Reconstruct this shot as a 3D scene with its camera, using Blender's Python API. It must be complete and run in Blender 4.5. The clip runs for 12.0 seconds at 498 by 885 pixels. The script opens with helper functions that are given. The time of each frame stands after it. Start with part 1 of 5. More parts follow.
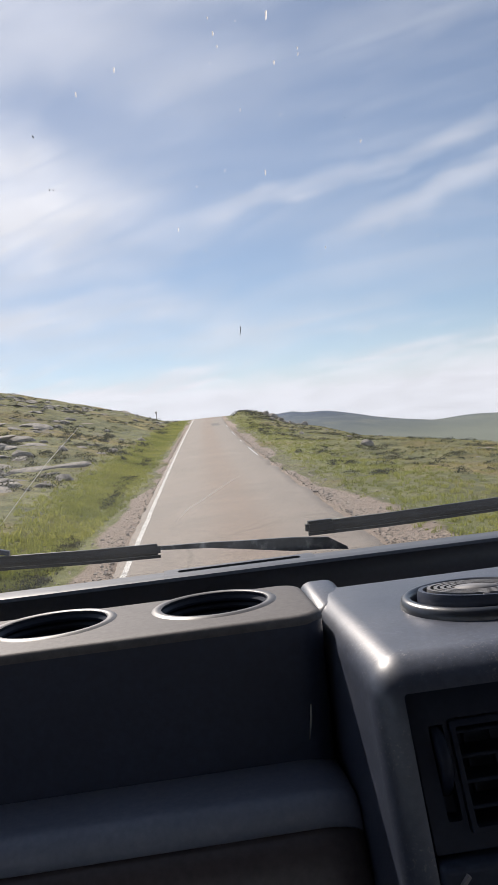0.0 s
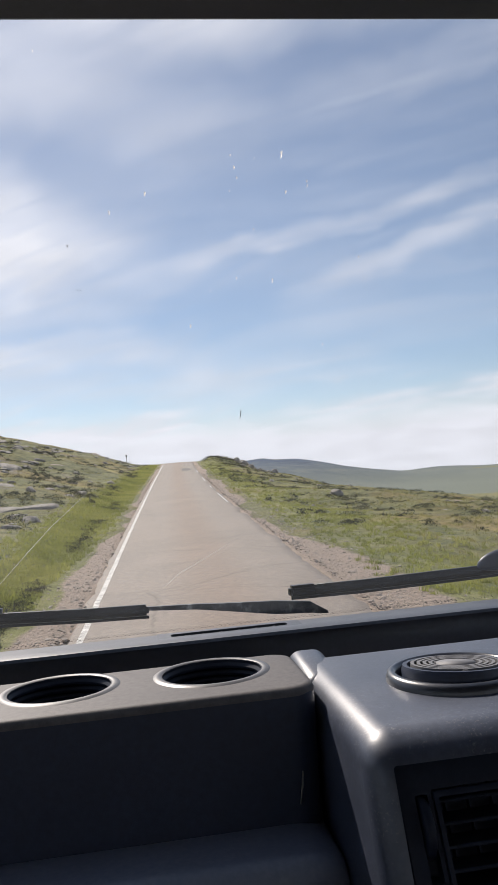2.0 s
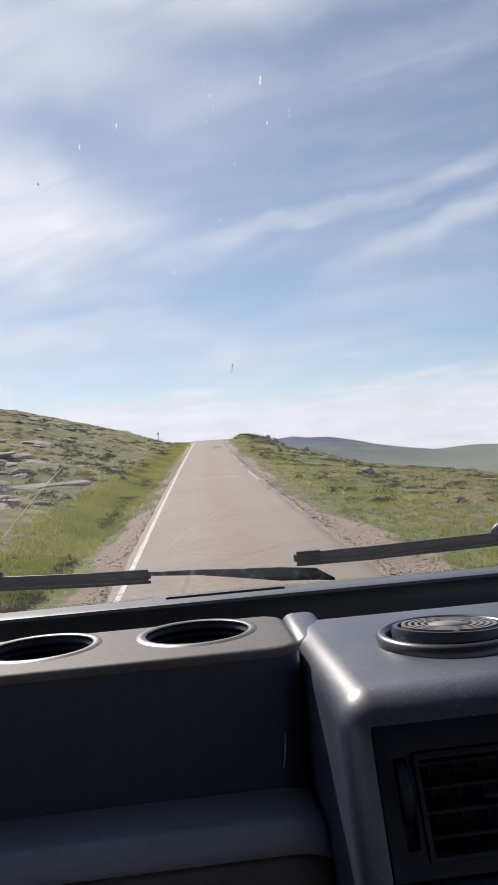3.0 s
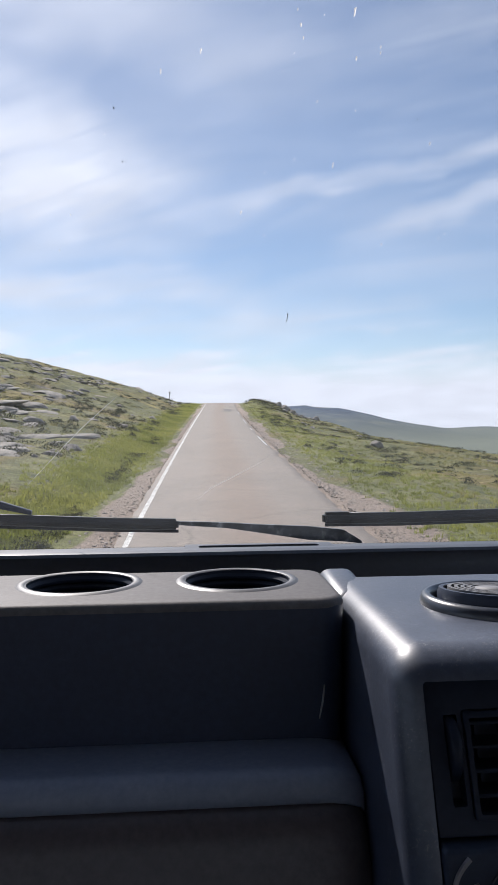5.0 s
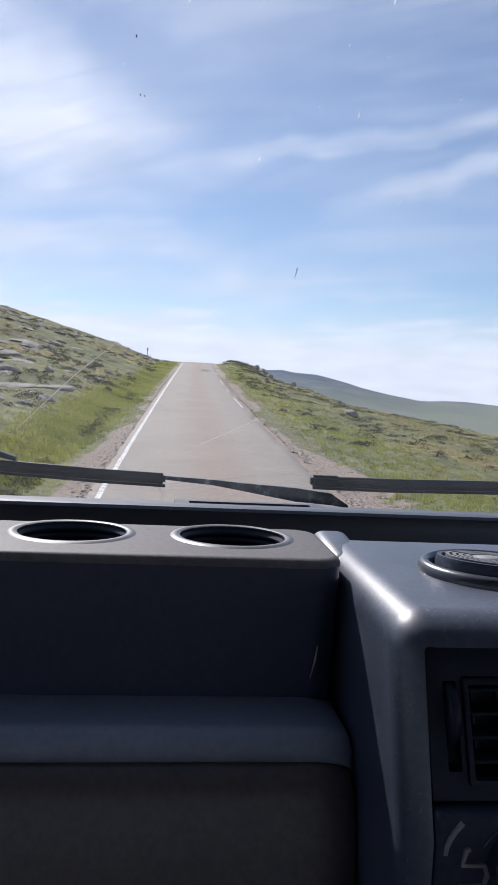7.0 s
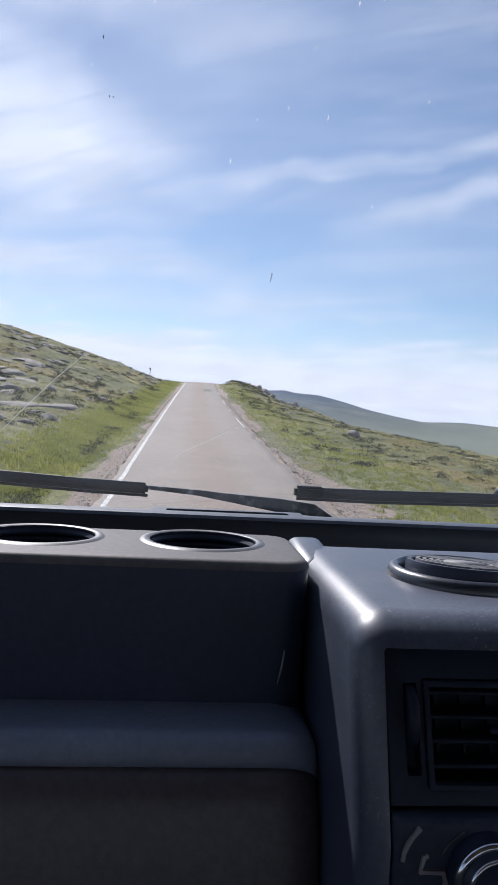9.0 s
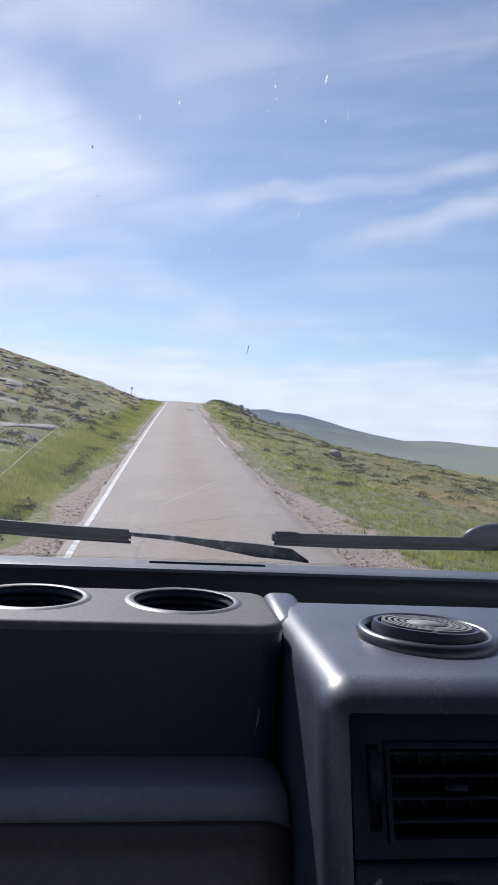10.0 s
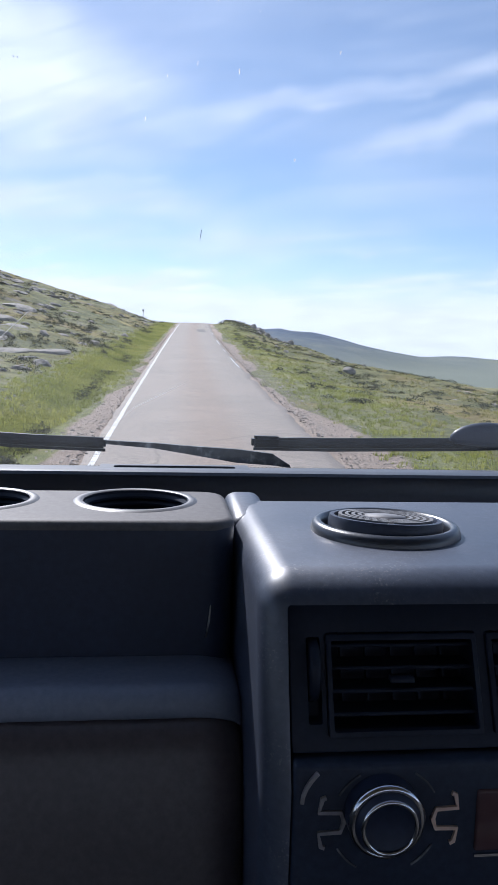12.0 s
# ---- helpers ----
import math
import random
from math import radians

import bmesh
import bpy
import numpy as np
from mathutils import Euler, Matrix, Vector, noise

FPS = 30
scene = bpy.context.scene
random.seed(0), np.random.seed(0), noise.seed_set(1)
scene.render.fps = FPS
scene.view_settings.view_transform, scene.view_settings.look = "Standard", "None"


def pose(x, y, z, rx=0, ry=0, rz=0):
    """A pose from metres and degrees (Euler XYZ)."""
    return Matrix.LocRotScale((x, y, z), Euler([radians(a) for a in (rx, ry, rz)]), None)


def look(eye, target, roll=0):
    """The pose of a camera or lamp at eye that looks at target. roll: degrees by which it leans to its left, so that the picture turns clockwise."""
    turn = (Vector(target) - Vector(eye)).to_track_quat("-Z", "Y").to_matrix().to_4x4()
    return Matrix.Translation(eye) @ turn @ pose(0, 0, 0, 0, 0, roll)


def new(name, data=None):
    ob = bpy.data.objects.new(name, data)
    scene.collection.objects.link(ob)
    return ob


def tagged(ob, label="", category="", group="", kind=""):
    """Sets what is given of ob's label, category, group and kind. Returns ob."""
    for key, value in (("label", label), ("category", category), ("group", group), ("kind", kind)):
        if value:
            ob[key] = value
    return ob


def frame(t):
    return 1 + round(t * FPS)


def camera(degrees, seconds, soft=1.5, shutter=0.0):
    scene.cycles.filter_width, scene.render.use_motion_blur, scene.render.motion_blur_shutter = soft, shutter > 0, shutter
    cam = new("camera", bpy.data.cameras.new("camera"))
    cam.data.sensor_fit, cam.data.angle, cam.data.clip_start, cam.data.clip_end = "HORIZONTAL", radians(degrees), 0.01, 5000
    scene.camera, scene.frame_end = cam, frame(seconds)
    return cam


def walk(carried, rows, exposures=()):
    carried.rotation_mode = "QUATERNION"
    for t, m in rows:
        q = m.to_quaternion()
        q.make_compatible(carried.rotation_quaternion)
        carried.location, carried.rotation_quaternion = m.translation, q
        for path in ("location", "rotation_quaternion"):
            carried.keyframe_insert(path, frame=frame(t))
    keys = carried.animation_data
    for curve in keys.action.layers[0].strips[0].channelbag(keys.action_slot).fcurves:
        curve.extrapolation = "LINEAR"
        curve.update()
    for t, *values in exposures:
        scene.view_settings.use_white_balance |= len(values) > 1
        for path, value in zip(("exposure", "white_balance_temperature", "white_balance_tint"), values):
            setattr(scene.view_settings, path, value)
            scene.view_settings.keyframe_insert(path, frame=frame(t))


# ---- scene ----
cam = camera(35.3, 12.0)
PATH = [
    (0, (-0.014, -0.011, 1.803), (0.171, 1.981, 1.796), -6.3),
    (0.2, (-0.017, -0.022, 1.811), (0.185, 1.968, 1.775), -6.2),
    (0.3, (-0.018, -0.027, 1.816), (0.186, 1.963, 1.798), -6.2),
    (0.5, (-0.021, -0.038, 1.824), (0.219, 1.947, 1.873), -6.1),
    (0.7, (-0.019, -0.034, 1.823), (0.234, 1.949, 1.886), -6.3),
    (0.8, (-0.019, -0.033, 1.823), (0.239, 1.95, 1.891), -6.3),
    (1, (-0.017, -0.029, 1.822), (0.238, 1.954, 1.887), -6.5),
    (1.2, (-0.018, -0.036, 1.823), (0.207, 1.952, 1.861), -5.9),
    (1.3, (-0.018, -0.039, 1.824), (0.212, 1.947, 1.891), -5.7),
    (1.5, (-0.019, -0.046, 1.825), (0.248, 1.934, 1.912), -5.1),
    (1.7, (-0.026, -0.049, 1.826), (0.273, 1.927, 1.912), -4.9),
    (1.8, (-0.03, -0.05, 1.827), (0.266, 1.926, 1.913), -4.9),
    (2, (-0.037, -0.053, 1.828), (0.234, 1.926, 1.931), -4.7),
    (2.2, (-0.03, -0.051, 1.826), (0.223, 1.933, 1.865), -4.5),
    (2.3, (-0.027, -0.051, 1.826), (0.211, 1.936, 1.834), -4.4),
    (2.5, (-0.02, -0.049, 1.824), (0.217, 1.936, 1.881), -4.2),
    (2.7, (-0.001, -0.033, 1.812), (0.217, 1.954, 1.867), -4.6),
    (4.3, (-0.052, -0.031, 1.806), (0.013, 1.968, 1.817), -2.0),
    (4.5, (-0.046, -0.013, 1.798), (0.044, 1.985, 1.757), -1.3),
    (4.7, (-0.041, -0.017, 1.799), (0.048, 1.982, 1.807), -0.9),
    (4.8, (-0.039, -0.018, 1.799), (0.069, 1.979, 1.822), -0.8),
    (5, (-0.034, -0.022, 1.8), (0.126, 1.971, 1.766), -0.4),
    (5.2, (-0.036, -0.024, 1.801), (0.186, 1.964, 1.756), -0.3),
    (5.3, (-0.037, -0.024, 1.802), (0.187, 1.963, 1.772), -0.2),
    (5.5, (-0.039, -0.026, 1.803), (0.157, 1.964, 1.771), -0.1),
    (5.7, (-0.032, -0.024, 1.799), (0.147, 1.966, 1.71), 0.4),
    (5.8, (-0.029, -0.024, 1.797), (0.164, 1.964, 1.687), 0.6),
    (6, (-0.022, -0.022, 1.793), (0.215, 1.961, 1.68), 1.1),
    (6.2, (-0.034, -0.02, 1.795), (0.221, 1.961, 1.693), 1.8),
    (6.3, (-0.04, -0.02, 1.795), (0.208, 1.964, 1.722), 2.1),
    (6.5, (-0.052, -0.018, 1.797), (0.188, 1.966, 1.712), 2.8),
    (6.7, (-0.052, -0.015, 1.796), (0.194, 1.965, 1.643), 2.9),
    (6.8, (-0.051, -0.013, 1.796), (0.188, 1.968, 1.658), 2.9),
    (7, (-0.051, -0.01, 1.795), (0.176, 1.973, 1.666), 3.0),
    (7.2, (-0.046, 0.008, 1.775), (0.181, 1.989, 1.619), 2.7),
    (8.8, (-0.049, -0.01, 1.795), (0.166, 1.978, 1.732), 3.1),
    (9, (-0.03, -0.009, 1.785), (0.189, 1.978, 1.707), 3.3),
    (9.2, (-0.022, -0.021, 1.795), (0.184, 1.966, 1.676), 3.1),
    (9.3, (-0.018, -0.027, 1.799), (0.201, 1.959, 1.702), 3.1),
    (9.5, (-0.01, -0.039, 1.809), (0.23, 1.945, 1.751), 2.9),
    (9.7, (-0.019, -0.041, 1.813), (0.232, 1.941, 1.754), 3.0),
    (9.8, (-0.024, -0.043, 1.815), (0.225, 1.94, 1.745), 3.1),
    (10, (-0.033, -0.045, 1.819), (0.229, 1.937, 1.792), 3.2),
    (10.2, (-0.035, -0.04, 1.811), (0.248, 1.94, 1.813), 3.2),
    (10.3, (-0.035, -0.038, 1.808), (0.23, 1.944, 1.779), 3.1),
    (10.5, (-0.037, -0.033, 1.8), (0.213, 1.95, 1.736), 3.1),
    (10.7, (-0.04, -0.027, 1.794), (0.174, 1.964, 1.825), 3.6),
    (10.8, (-0.041, -0.023, 1.792), (0.187, 1.966, 1.822), 3.8),
    (11, (-0.044, -0.017, 1.786), (0.182, 1.968, 1.708), 4.3),
    (11.2, (-0.043, -0.007, 1.779), (0.171, 1.978, 1.684), 5.0),
    (11.3, (-0.042, -0.003, 1.775), (0.173, 1.983, 1.675), 5.4),
    (11.5, (-0.041, 0.007, 1.768), (0.18, 1.982, 1.545), 6.1),
    (11.7, (-0.019, -0.004, 1.781), (0.202, 1.961, 1.474), 4.3),
    (11.8, (-0.009, -0.009, 1.787), (0.221, 1.959, 1.513), 3.5),
    (12, (0.013, -0.02, 1.8), (0.244, 1.953, 1.569), 1.7),
]
walk(cam, [(t, look(eye, target, roll)) for t, eye, target, roll in PATH],
     [(0, 0.15, 6800, 15), (2.7, 0.15, 6800, 15), (4.3, 0.2, 6500, 15), (7.2, 0.2, 6100, 16), (11, 0.2, 5900, 16), (12, 0.4, 5800, 15)])


# ---- light ----
SUN_AZ, SUN_EL = -21.0, 41.0          # degrees right of the road's heading, above the horizon
world = bpy.data.worlds.new("sky_world")
scene.world = world
world.use_nodes = True
wn, wl = world.node_tree.nodes, world.node_tree.links
wn.clear()


def wnode(kind, **props):
    n = wn.new(kind)
    for key, value in props.items():
        if key == "operation":
            n.operation = value
        elif key == "data_type":
            n.data_type = value
        elif key == "blend_type":
            n.blend_type = value
    return n


def wmath(op, a, b=None, clamp=False):
    n = wnode("ShaderNodeMath", operation=op)
    n.use_clamp = clamp
    for i, v in enumerate((a, b)):
        if v is None:
            continue
        if isinstance(v, (int, float)):
            n.inputs[i].default_value = v
        else:
            wl.new(v, n.inputs[i])
    return n.outputs[0]


sky = wn.new("ShaderNodeTexSky")
sky.sky_type = "NISHITA"
sky.sun_disc = False
sky.sun_elevation = radians(SUN_EL)
sky.sun_rotation = radians(SUN_AZ)
sky.altitude = 1500
sky.air_density = 1.0
sky.dust_density = 0.6
sky.ozone_density = 1.4
coord = wn.new("ShaderNodeTexCoord")
sep = wn.new("ShaderNodeSeparateXYZ")
wl.new(coord.outputs["Generated"], sep.inputs[0])
dx, dy, dz = sep.outputs
lift = wmath("ADD", wmath("MAXIMUM", dz, 0.0), 0.22)
px, py = wmath("DIVIDE", dx, lift), wmath("DIVIDE", dy, lift)


def cloud_layer(turn, sx, sy, scale, detail, distort, lo, hi, seed):
    """One sheet of cirrus, streaked along one heading of the sky."""
    c, s = math.cos(radians(turn)), math.sin(radians(turn))
    u = wmath("ADD", wmath("MULTIPLY", px, c * sx), wmath("MULTIPLY", py, s * sx))
    v = wmath("ADD", wmath("MULTIPLY", px, -s * sy), wmath("MULTIPLY", py, c * sy))
    comb = wn.new("ShaderNodeCombineXYZ")
    wl.new(u, comb.inputs[0])
    wl.new(v, comb.inputs[1])
    comb.inputs[2].default_value = seed
    tex = wn.new("ShaderNodeTexNoise")
    tex.inputs["Scale"].default_value = scale
    tex.inputs["Detail"].default_value = detail
    tex.inputs["Roughness"].default_value = 0.52
    tex.inputs["Distortion"].default_value = distort
    wl.new(comb.outputs[0], tex.inputs["Vector"])
    ramp = wn.new("ShaderNodeMapRange")
    ramp.interpolation_type = "SMOOTHSTEP"
    ramp.inputs["From Min"].default_value, ramp.inputs["From Max"].default_value = lo, hi
    wl.new(tex.outputs["Fac"], ramp.inputs["Value"])
    return ramp.outputs[0]


broad = cloud_layer(-26, 0.7, 1.25, 0.8, 6, 0.6, 0.40, 0.70, 3.1)
wisps = cloud_layer(-34, 0.6, 1.6, 2.0, 9, 0.7, 0.42, 0.76, 7.4)
lumps = cloud_layer(-8, 1.3, 1.3, 3.4, 9, 0.4, 0.30, 0.72, 2.6)
veil = wmath("ADD", wmath("ADD", wmath("MULTIPLY", broad, 0.24), wmath("MULTIPLY", wisps, 0.22)), 0.05, True)
# long mares' tails, each a drawn-out wisp between two headings and heights in degrees
fray = wn.new("ShaderNodeTexNoise")
fray.inputs["Scale"].default_value, fray.inputs["Detail"].default_value = 7.0, 5.0
wl.new(coord.outputs["Generated"], fray.inputs["Vector"])
fsep3 = wn.new("ShaderNodeSeparateXYZ")
wl.new(fray.outputs["Color"], fsep3.inputs[0])
heading = wmath("ADD", wmath("MULTIPLY", wmath("ARCTAN2", dx, dy), 57.2958), wmath("MULTIPLY", wmath("SUBTRACT", fsep3.outputs[0], 0.5), 7.0))
rise = wmath("ADD", wmath("MULTIPLY", wmath("ARCSINE", dz), 57.2958), wmath("MULTIPLY", wmath("SUBTRACT", fsep3.outputs[1], 0.5), 4.6))
fibres = cloud_layer(-30, 0.5, 3.2, 2.6, 8, 0.5, 0.30, 0.68, 5.5)


def mares_tail(a0, e0, a1, e1, wide, strength):
    length = math.hypot(a1 - a0, e1 - e0)
    ca, sa = (a1 - a0) / length, (e1 - e0) / length
    da, de = wmath("SUBTRACT", heading, a0), wmath("SUBTRACT", rise, e0)
    u = wmath("DIVIDE", wmath("ADD", wmath("MULTIPLY", da, ca), wmath("MULTIPLY", de, sa)), length)
    v = wmath("DIVIDE", wmath("SUBTRACT", wmath("MULTIPLY", de, ca), wmath("MULTIPLY", da, sa)), wide)
    ends = wmath("SUBTRACT", 1.0, wmath("POWER", wmath("ABSOLUTE", wmath("SUBTRACT", wmath("MULTIPLY", u, 2.0), 1.0)), 3.0), True)
    body = wmath("POWER", wmath("SUBTRACT", 1.0, wmath("MULTIPLY", v, v), True), 1.5)
    grain = wmath("ADD", wmath("MULTIPLY", fibres, 0.65), 0.35)
    return wmath("MULTIPLY", wmath("MULTIPLY", ends, body), wmath("MULTIPLY", grain, strength))


for tail in ((1, 15.6, 30, 19.6, 1.1, 0.42), (11, 12.6, 34, 18.6, 1.2, 0.42), (-24, 9.6, 6, 10.6, 1.6, 0.50), (-10, 7.4, 20, 8.0, 1.4, 0.32),
             (-40, 27.0, 2, 14.8, 5.5, 0.75), (-45, 17.0, -2, 14.4, 3.5, 0.45), (8, 25.0, 40, 29.0, 2.0, 0.25), (-30, 31.0, 12, 25.0, 3.5, 0.35), (-30, 32.5, 42, 34.0, 5.0, 0.65)):
    veil = wmath("ADD", veil, mares_tail(*tail), True)
# bright bank of haze over the horizon, and the glow round the sun
low = wn.new("ShaderNodeMapRange")
low.interpolation_type = "SMOOTHSTEP"
low.inputs["From Min"].default_value, low.inputs["From Max"].default_value = 0.135, 0.062
low.inputs["To Min"].default_value, low.inputs["To Max"].default_value = 0.0, 1.0
wl.new(wmath("SUBTRACT", dz, wmath("ADD", wmath("MULTIPLY", wmath("SUBTRACT", wisps, 0.35), 0.05), wmath("MULTIPLY", wmath("SUBTRACT", lumps, 0.5), 0.014))), low.inputs["Value"])
veil = wmath("MAXIMUM", veil, low.outputs[0])
sun_dir = Vector((math.sin(radians(SUN_AZ)) * math.cos(radians(SUN_EL)), math.cos(radians(SUN_AZ)) * math.cos(radians(SUN_EL)), math.sin(radians(SUN_EL))))
dot = wn.new("ShaderNodeVectorMath")
dot.operation = "DOT_PRODUCT"
wl.new(coord.outputs["Generated"], dot.inputs[0])
dot.inputs[1].default_value = sun_dir
near_sun = wmath("POWER", wmath("MAXIMUM", dot.outputs["Value"], 0.0), 7.0)
veil = wmath("ADD", veil, wmath("MULTIPLY", near_sun, 0.10), True)
cloud_level = wmath("ADD", wmath("ADD", 7.6, wmath("MULTIPLY", lumps, 1.0)), wmath("MULTIPLY", near_sun, 2.2))
cloud_level = wmath("ADD", cloud_level, wmath("MULTIPLY", low.outputs[0], 0.6))
white = wn.new("ShaderNodeVectorMath")
white.operation = "SCALE"
white.inputs[0].default_value = (0.935, 0.980, 1.095)
wl.new(cloud_level, white.inputs["Scale"])
mixsky = wn.new("ShaderNodeMix")
mixsky.data_type = "RGBA"
wl.new(veil, mixsky.inputs["Factor"])
wl.new(sky.outputs[0], mixsky.inputs["A"])
wl.new(white.outputs[0], mixsky.inputs["B"])
back = wn.new("ShaderNodeBackground")
back.inputs["Strength"].default_value = 0.09
wl.new(mixsky.outputs["Result"], back.inputs["Color"])
wout = wn.new("ShaderNodeOutputWorld")
wl.new(back.outputs[0], wout.inputs["Surface"])

sun = new("sun", bpy.data.lights.new("sun", "SUN"))
sun.data.energy, sun.data.angle, sun.data.color = 5.0, radians(0.8), (1.0, 0.95, 0.87)
sun.matrix_basis = look(sun_dir * 50, (0, 0, 0))


# ---- materials ----
def material(name):
    m = bpy.data.materials.new(name)
    m.use_nodes = True
    return m, m.node_tree.nodes, m.node_tree.links, m.node_tree.nodes["Principled BSDF"]


def ramp_node(nodes, stops):
    r = nodes.new("ShaderNodeValToRGB")
    els = r.color_ramp.elements
    while len(els) < len(stops):
        els.new(0.5)
    for e, (pos, col) in zip(els, stops):
        e.position, e.color = pos, (*col, 1)
    return r


def noise_node(nodes, links, scale, detail=4.0, rough=0.55, distort=0.0, coords="Object"):
    tc = nodes.new("ShaderNodeTexCoord")
    n = nodes.new("ShaderNodeTexNoise")
    n.inputs["Scale"].default_value, n.inputs["Detail"].default_value = scale, detail
    n.inputs["Roughness"].default_value, n.inputs["Distortion"].default_value = rough, distort
    links.new(tc.outputs[coords], n.inputs["Vector"])
    return n


def mix_node(nodes, links, fac, a, b, blend="MIX"):
    m = nodes.new("ShaderNodeMix")
    m.data_type, m.blend_type = "RGBA", blend
    for key, v in (("Factor", fac), ("A", a), ("B", b)):
        if isinstance(v, (int, float)):
            m.inputs[key].default_value = v
        elif isinstance(v, tuple):
            m.inputs[key].default_value = (*v, 1)
        else:
            links.new(v, m.inputs[key])
    return m.outputs["Result"]


def bump(nodes, links, bsdf, height, strength, distance):
    b = nodes.new("ShaderNodeBump")
    b.inputs["Strength"].default_value, b.inputs["Distance"].default_value = strength, distance
    links.new(height, b.inputs["Height"])
    links.new(b.outputs[0], bsdf.inputs["Normal"])


def plain(name, stops, scale, rough=0.6, bump_scale=None, bump_strength=0.3, bump_dist=0.001, metal=0.0, spread=0.0, spec=0.5):
    """A two-scale surface: colour over noise, fine relief, and a shift from piece to piece."""
    m, nodes, links, bsdf = material(name)
    big = noise_node(nodes, links, scale, 6)
    r = ramp_node(nodes, stops)
    links.new(big.outputs["Fac"], r.inputs[0])
    col = r.outputs[0]
    if spread:
        info = nodes.new("ShaderNodeNewGeometry")
        mr = nodes.new("ShaderNodeMapRange")
        mr.inputs["To Min"].default_value, mr.inputs["To Max"].default_value = 1 - spread, 1 + spread
        links.new(info.outputs["Random Per Island"], mr.inputs["Value"])
        hsv = nodes.new("ShaderNodeHueSaturation")
        links.new(mr.outputs[0], hsv.inputs["Value"])
        links.new(col, hsv.inputs["Color"])
        col = hsv.outputs[0]
    links.new(col, bsdf.inputs["Base Color"])
    bsdf.inputs["Roughness"].default_value = rough
    bsdf.inputs["Metallic"].default_value = metal
    bsdf.inputs["Specular IOR Level"].default_value = spec
    if bump_scale:
        fine = noise_node(nodes, links, bump_scale, 5)
        bump(nodes, links, bsdf, fine.outputs["Fac"], bump_strength, bump_dist)
    return m


def grained_plastic(name, dark, light, rough, grain=1100.0, strength=0.14, spec=0.5, dusty=0.0):
    """Moulded dashboard plastic with a leather grain, dust and rubbed patches."""
    m, nodes, links, bsdf = material(name)
    dust = noise_node(nodes, links, 14, 8, 0.65)
    fine = noise_node(nodes, links, 240, 4, 0.6)
    both = nodes.new("ShaderNodeMath")
    both.operation = "MULTIPLY"
    links.new(dust.outputs["Fac"], both.inputs[0])
    links.new(fine.outputs["Fac"], both.inputs[1])
    r = ramp_node(nodes, [(0.12, dark), (0.42, light)])
    links.new(both.outputs[0], r.inputs[0])
    col = r.outputs[0]
    if dusty:
        specks = noise_node(nodes, links, 620, 3, 0.7)
        where = noise_node(nodes, links, 38, 5, 0.7)
        each = ramp_node(nodes, [(0.56, (0, 0, 0)), (0.68, (1, 1, 1))])
        patch = ramp_node(nodes, [(0.45, (0, 0, 0)), (0.70, (1, 1, 1))])
        links.new(specks.outputs["Fac"], each.inputs[0])
        links.new(where.outputs["Fac"], patch.inputs[0])
        amount = mix_node(nodes, links, 1.0, each.outputs[0], patch.outputs[0], "MULTIPLY")
        amount = mix_node(nodes, links, 1.0, amount, (dusty, dusty, dusty), "MULTIPLY")
        col = mix_node(nodes, links, amount, col, (0.30, 0.29, 0.28))
    links.new(col, bsdf.inputs["Base Color"])
    rr = nodes.new("ShaderNodeMapRange")
    rr.inputs["To Min"].default_value, rr.inputs["To Max"].default_value = rough - 0.08, rough + 0.12
    links.new(dust.outputs["Fac"], rr.inputs["Value"])
    links.new(rr.outputs[0], bsdf.inputs["Roughness"])
    tc = nodes.new("ShaderNodeTexCoord")
    v = nodes.new("ShaderNodeTexVoronoi")
    v.inputs["Scale"].default_value = grain
    links.new(tc.outputs["Object"], v.inputs["Vector"])
    bsdf.inputs["Specular IOR Level"].default_value = spec
    bump(nodes, links, bsdf, v.outputs["Distance"], strength, 0.0006)
    return m


M = {}
# pod's sunlit top: the light is in this paler colour, its front stays black
M["pod"] = grained_plastic("pod_top_sunlit", (0.078, 0.074, 0.074), (0.128, 0.121, 0.120), 0.62, 1700, 0.09, 0.3)
M["console"] = grained_plastic("console_plastic", (0.022, 0.030, 0.050), (0.052, 0.065, 0.098), 0.40, 1700, 0.06, 1.0, dusty=0.6)
M["sill"] = grained_plastic("sill_plastic", (0.012, 0.015, 0.022), (0.026, 0.030, 0.042), 0.30, 1600, 0.08, 0.9)
# paler copy of the sill plastic, with reflected sky put into its colour
M["ledge"] = grained_plastic("ledge_sky_tone", (0.040, 0.046, 0.058), (0.07, 0.078, 0.095), 0.42, 1600, 0.06, 0.5)
M["rim"] = grained_plastic("rim_plastic", (0.062, 0.061, 0.063), (0.10, 0.098, 0.10), 0.42, 900, 0.04, 0.6)
M["lid"] = grained_plastic("lid_plastic", (0.056, 0.045, 0.047), (0.092, 0.074, 0.075), 0.42, 1500, 0.04, 0.6)
# lid's top edge: sky light falling on it is put into this colour
M["shelf"] = grained_plastic("lid_edge_skylit", (0.15, 0.17, 0.225), (0.21, 0.235, 0.295), 0.5, 1600, 0.04, 0.6)
M["black"] = grained_plastic("black_plastic", (0.011, 0.018, 0.040), (0.020, 0.030, 0.060), 0.45, 1700, 0.08, 0.5)
M["face"] = grained_plastic("face_plastic", (0.018, 0.025, 0.044), (0.033, 0.044, 0.070), 0.5, 1700, 0.08, 0.35)
M["grille"] = grained_plastic("grille_plastic", (0.12, 0.122, 0.13), (0.18, 0.18, 0.188), 0.6, 900, 0.12)
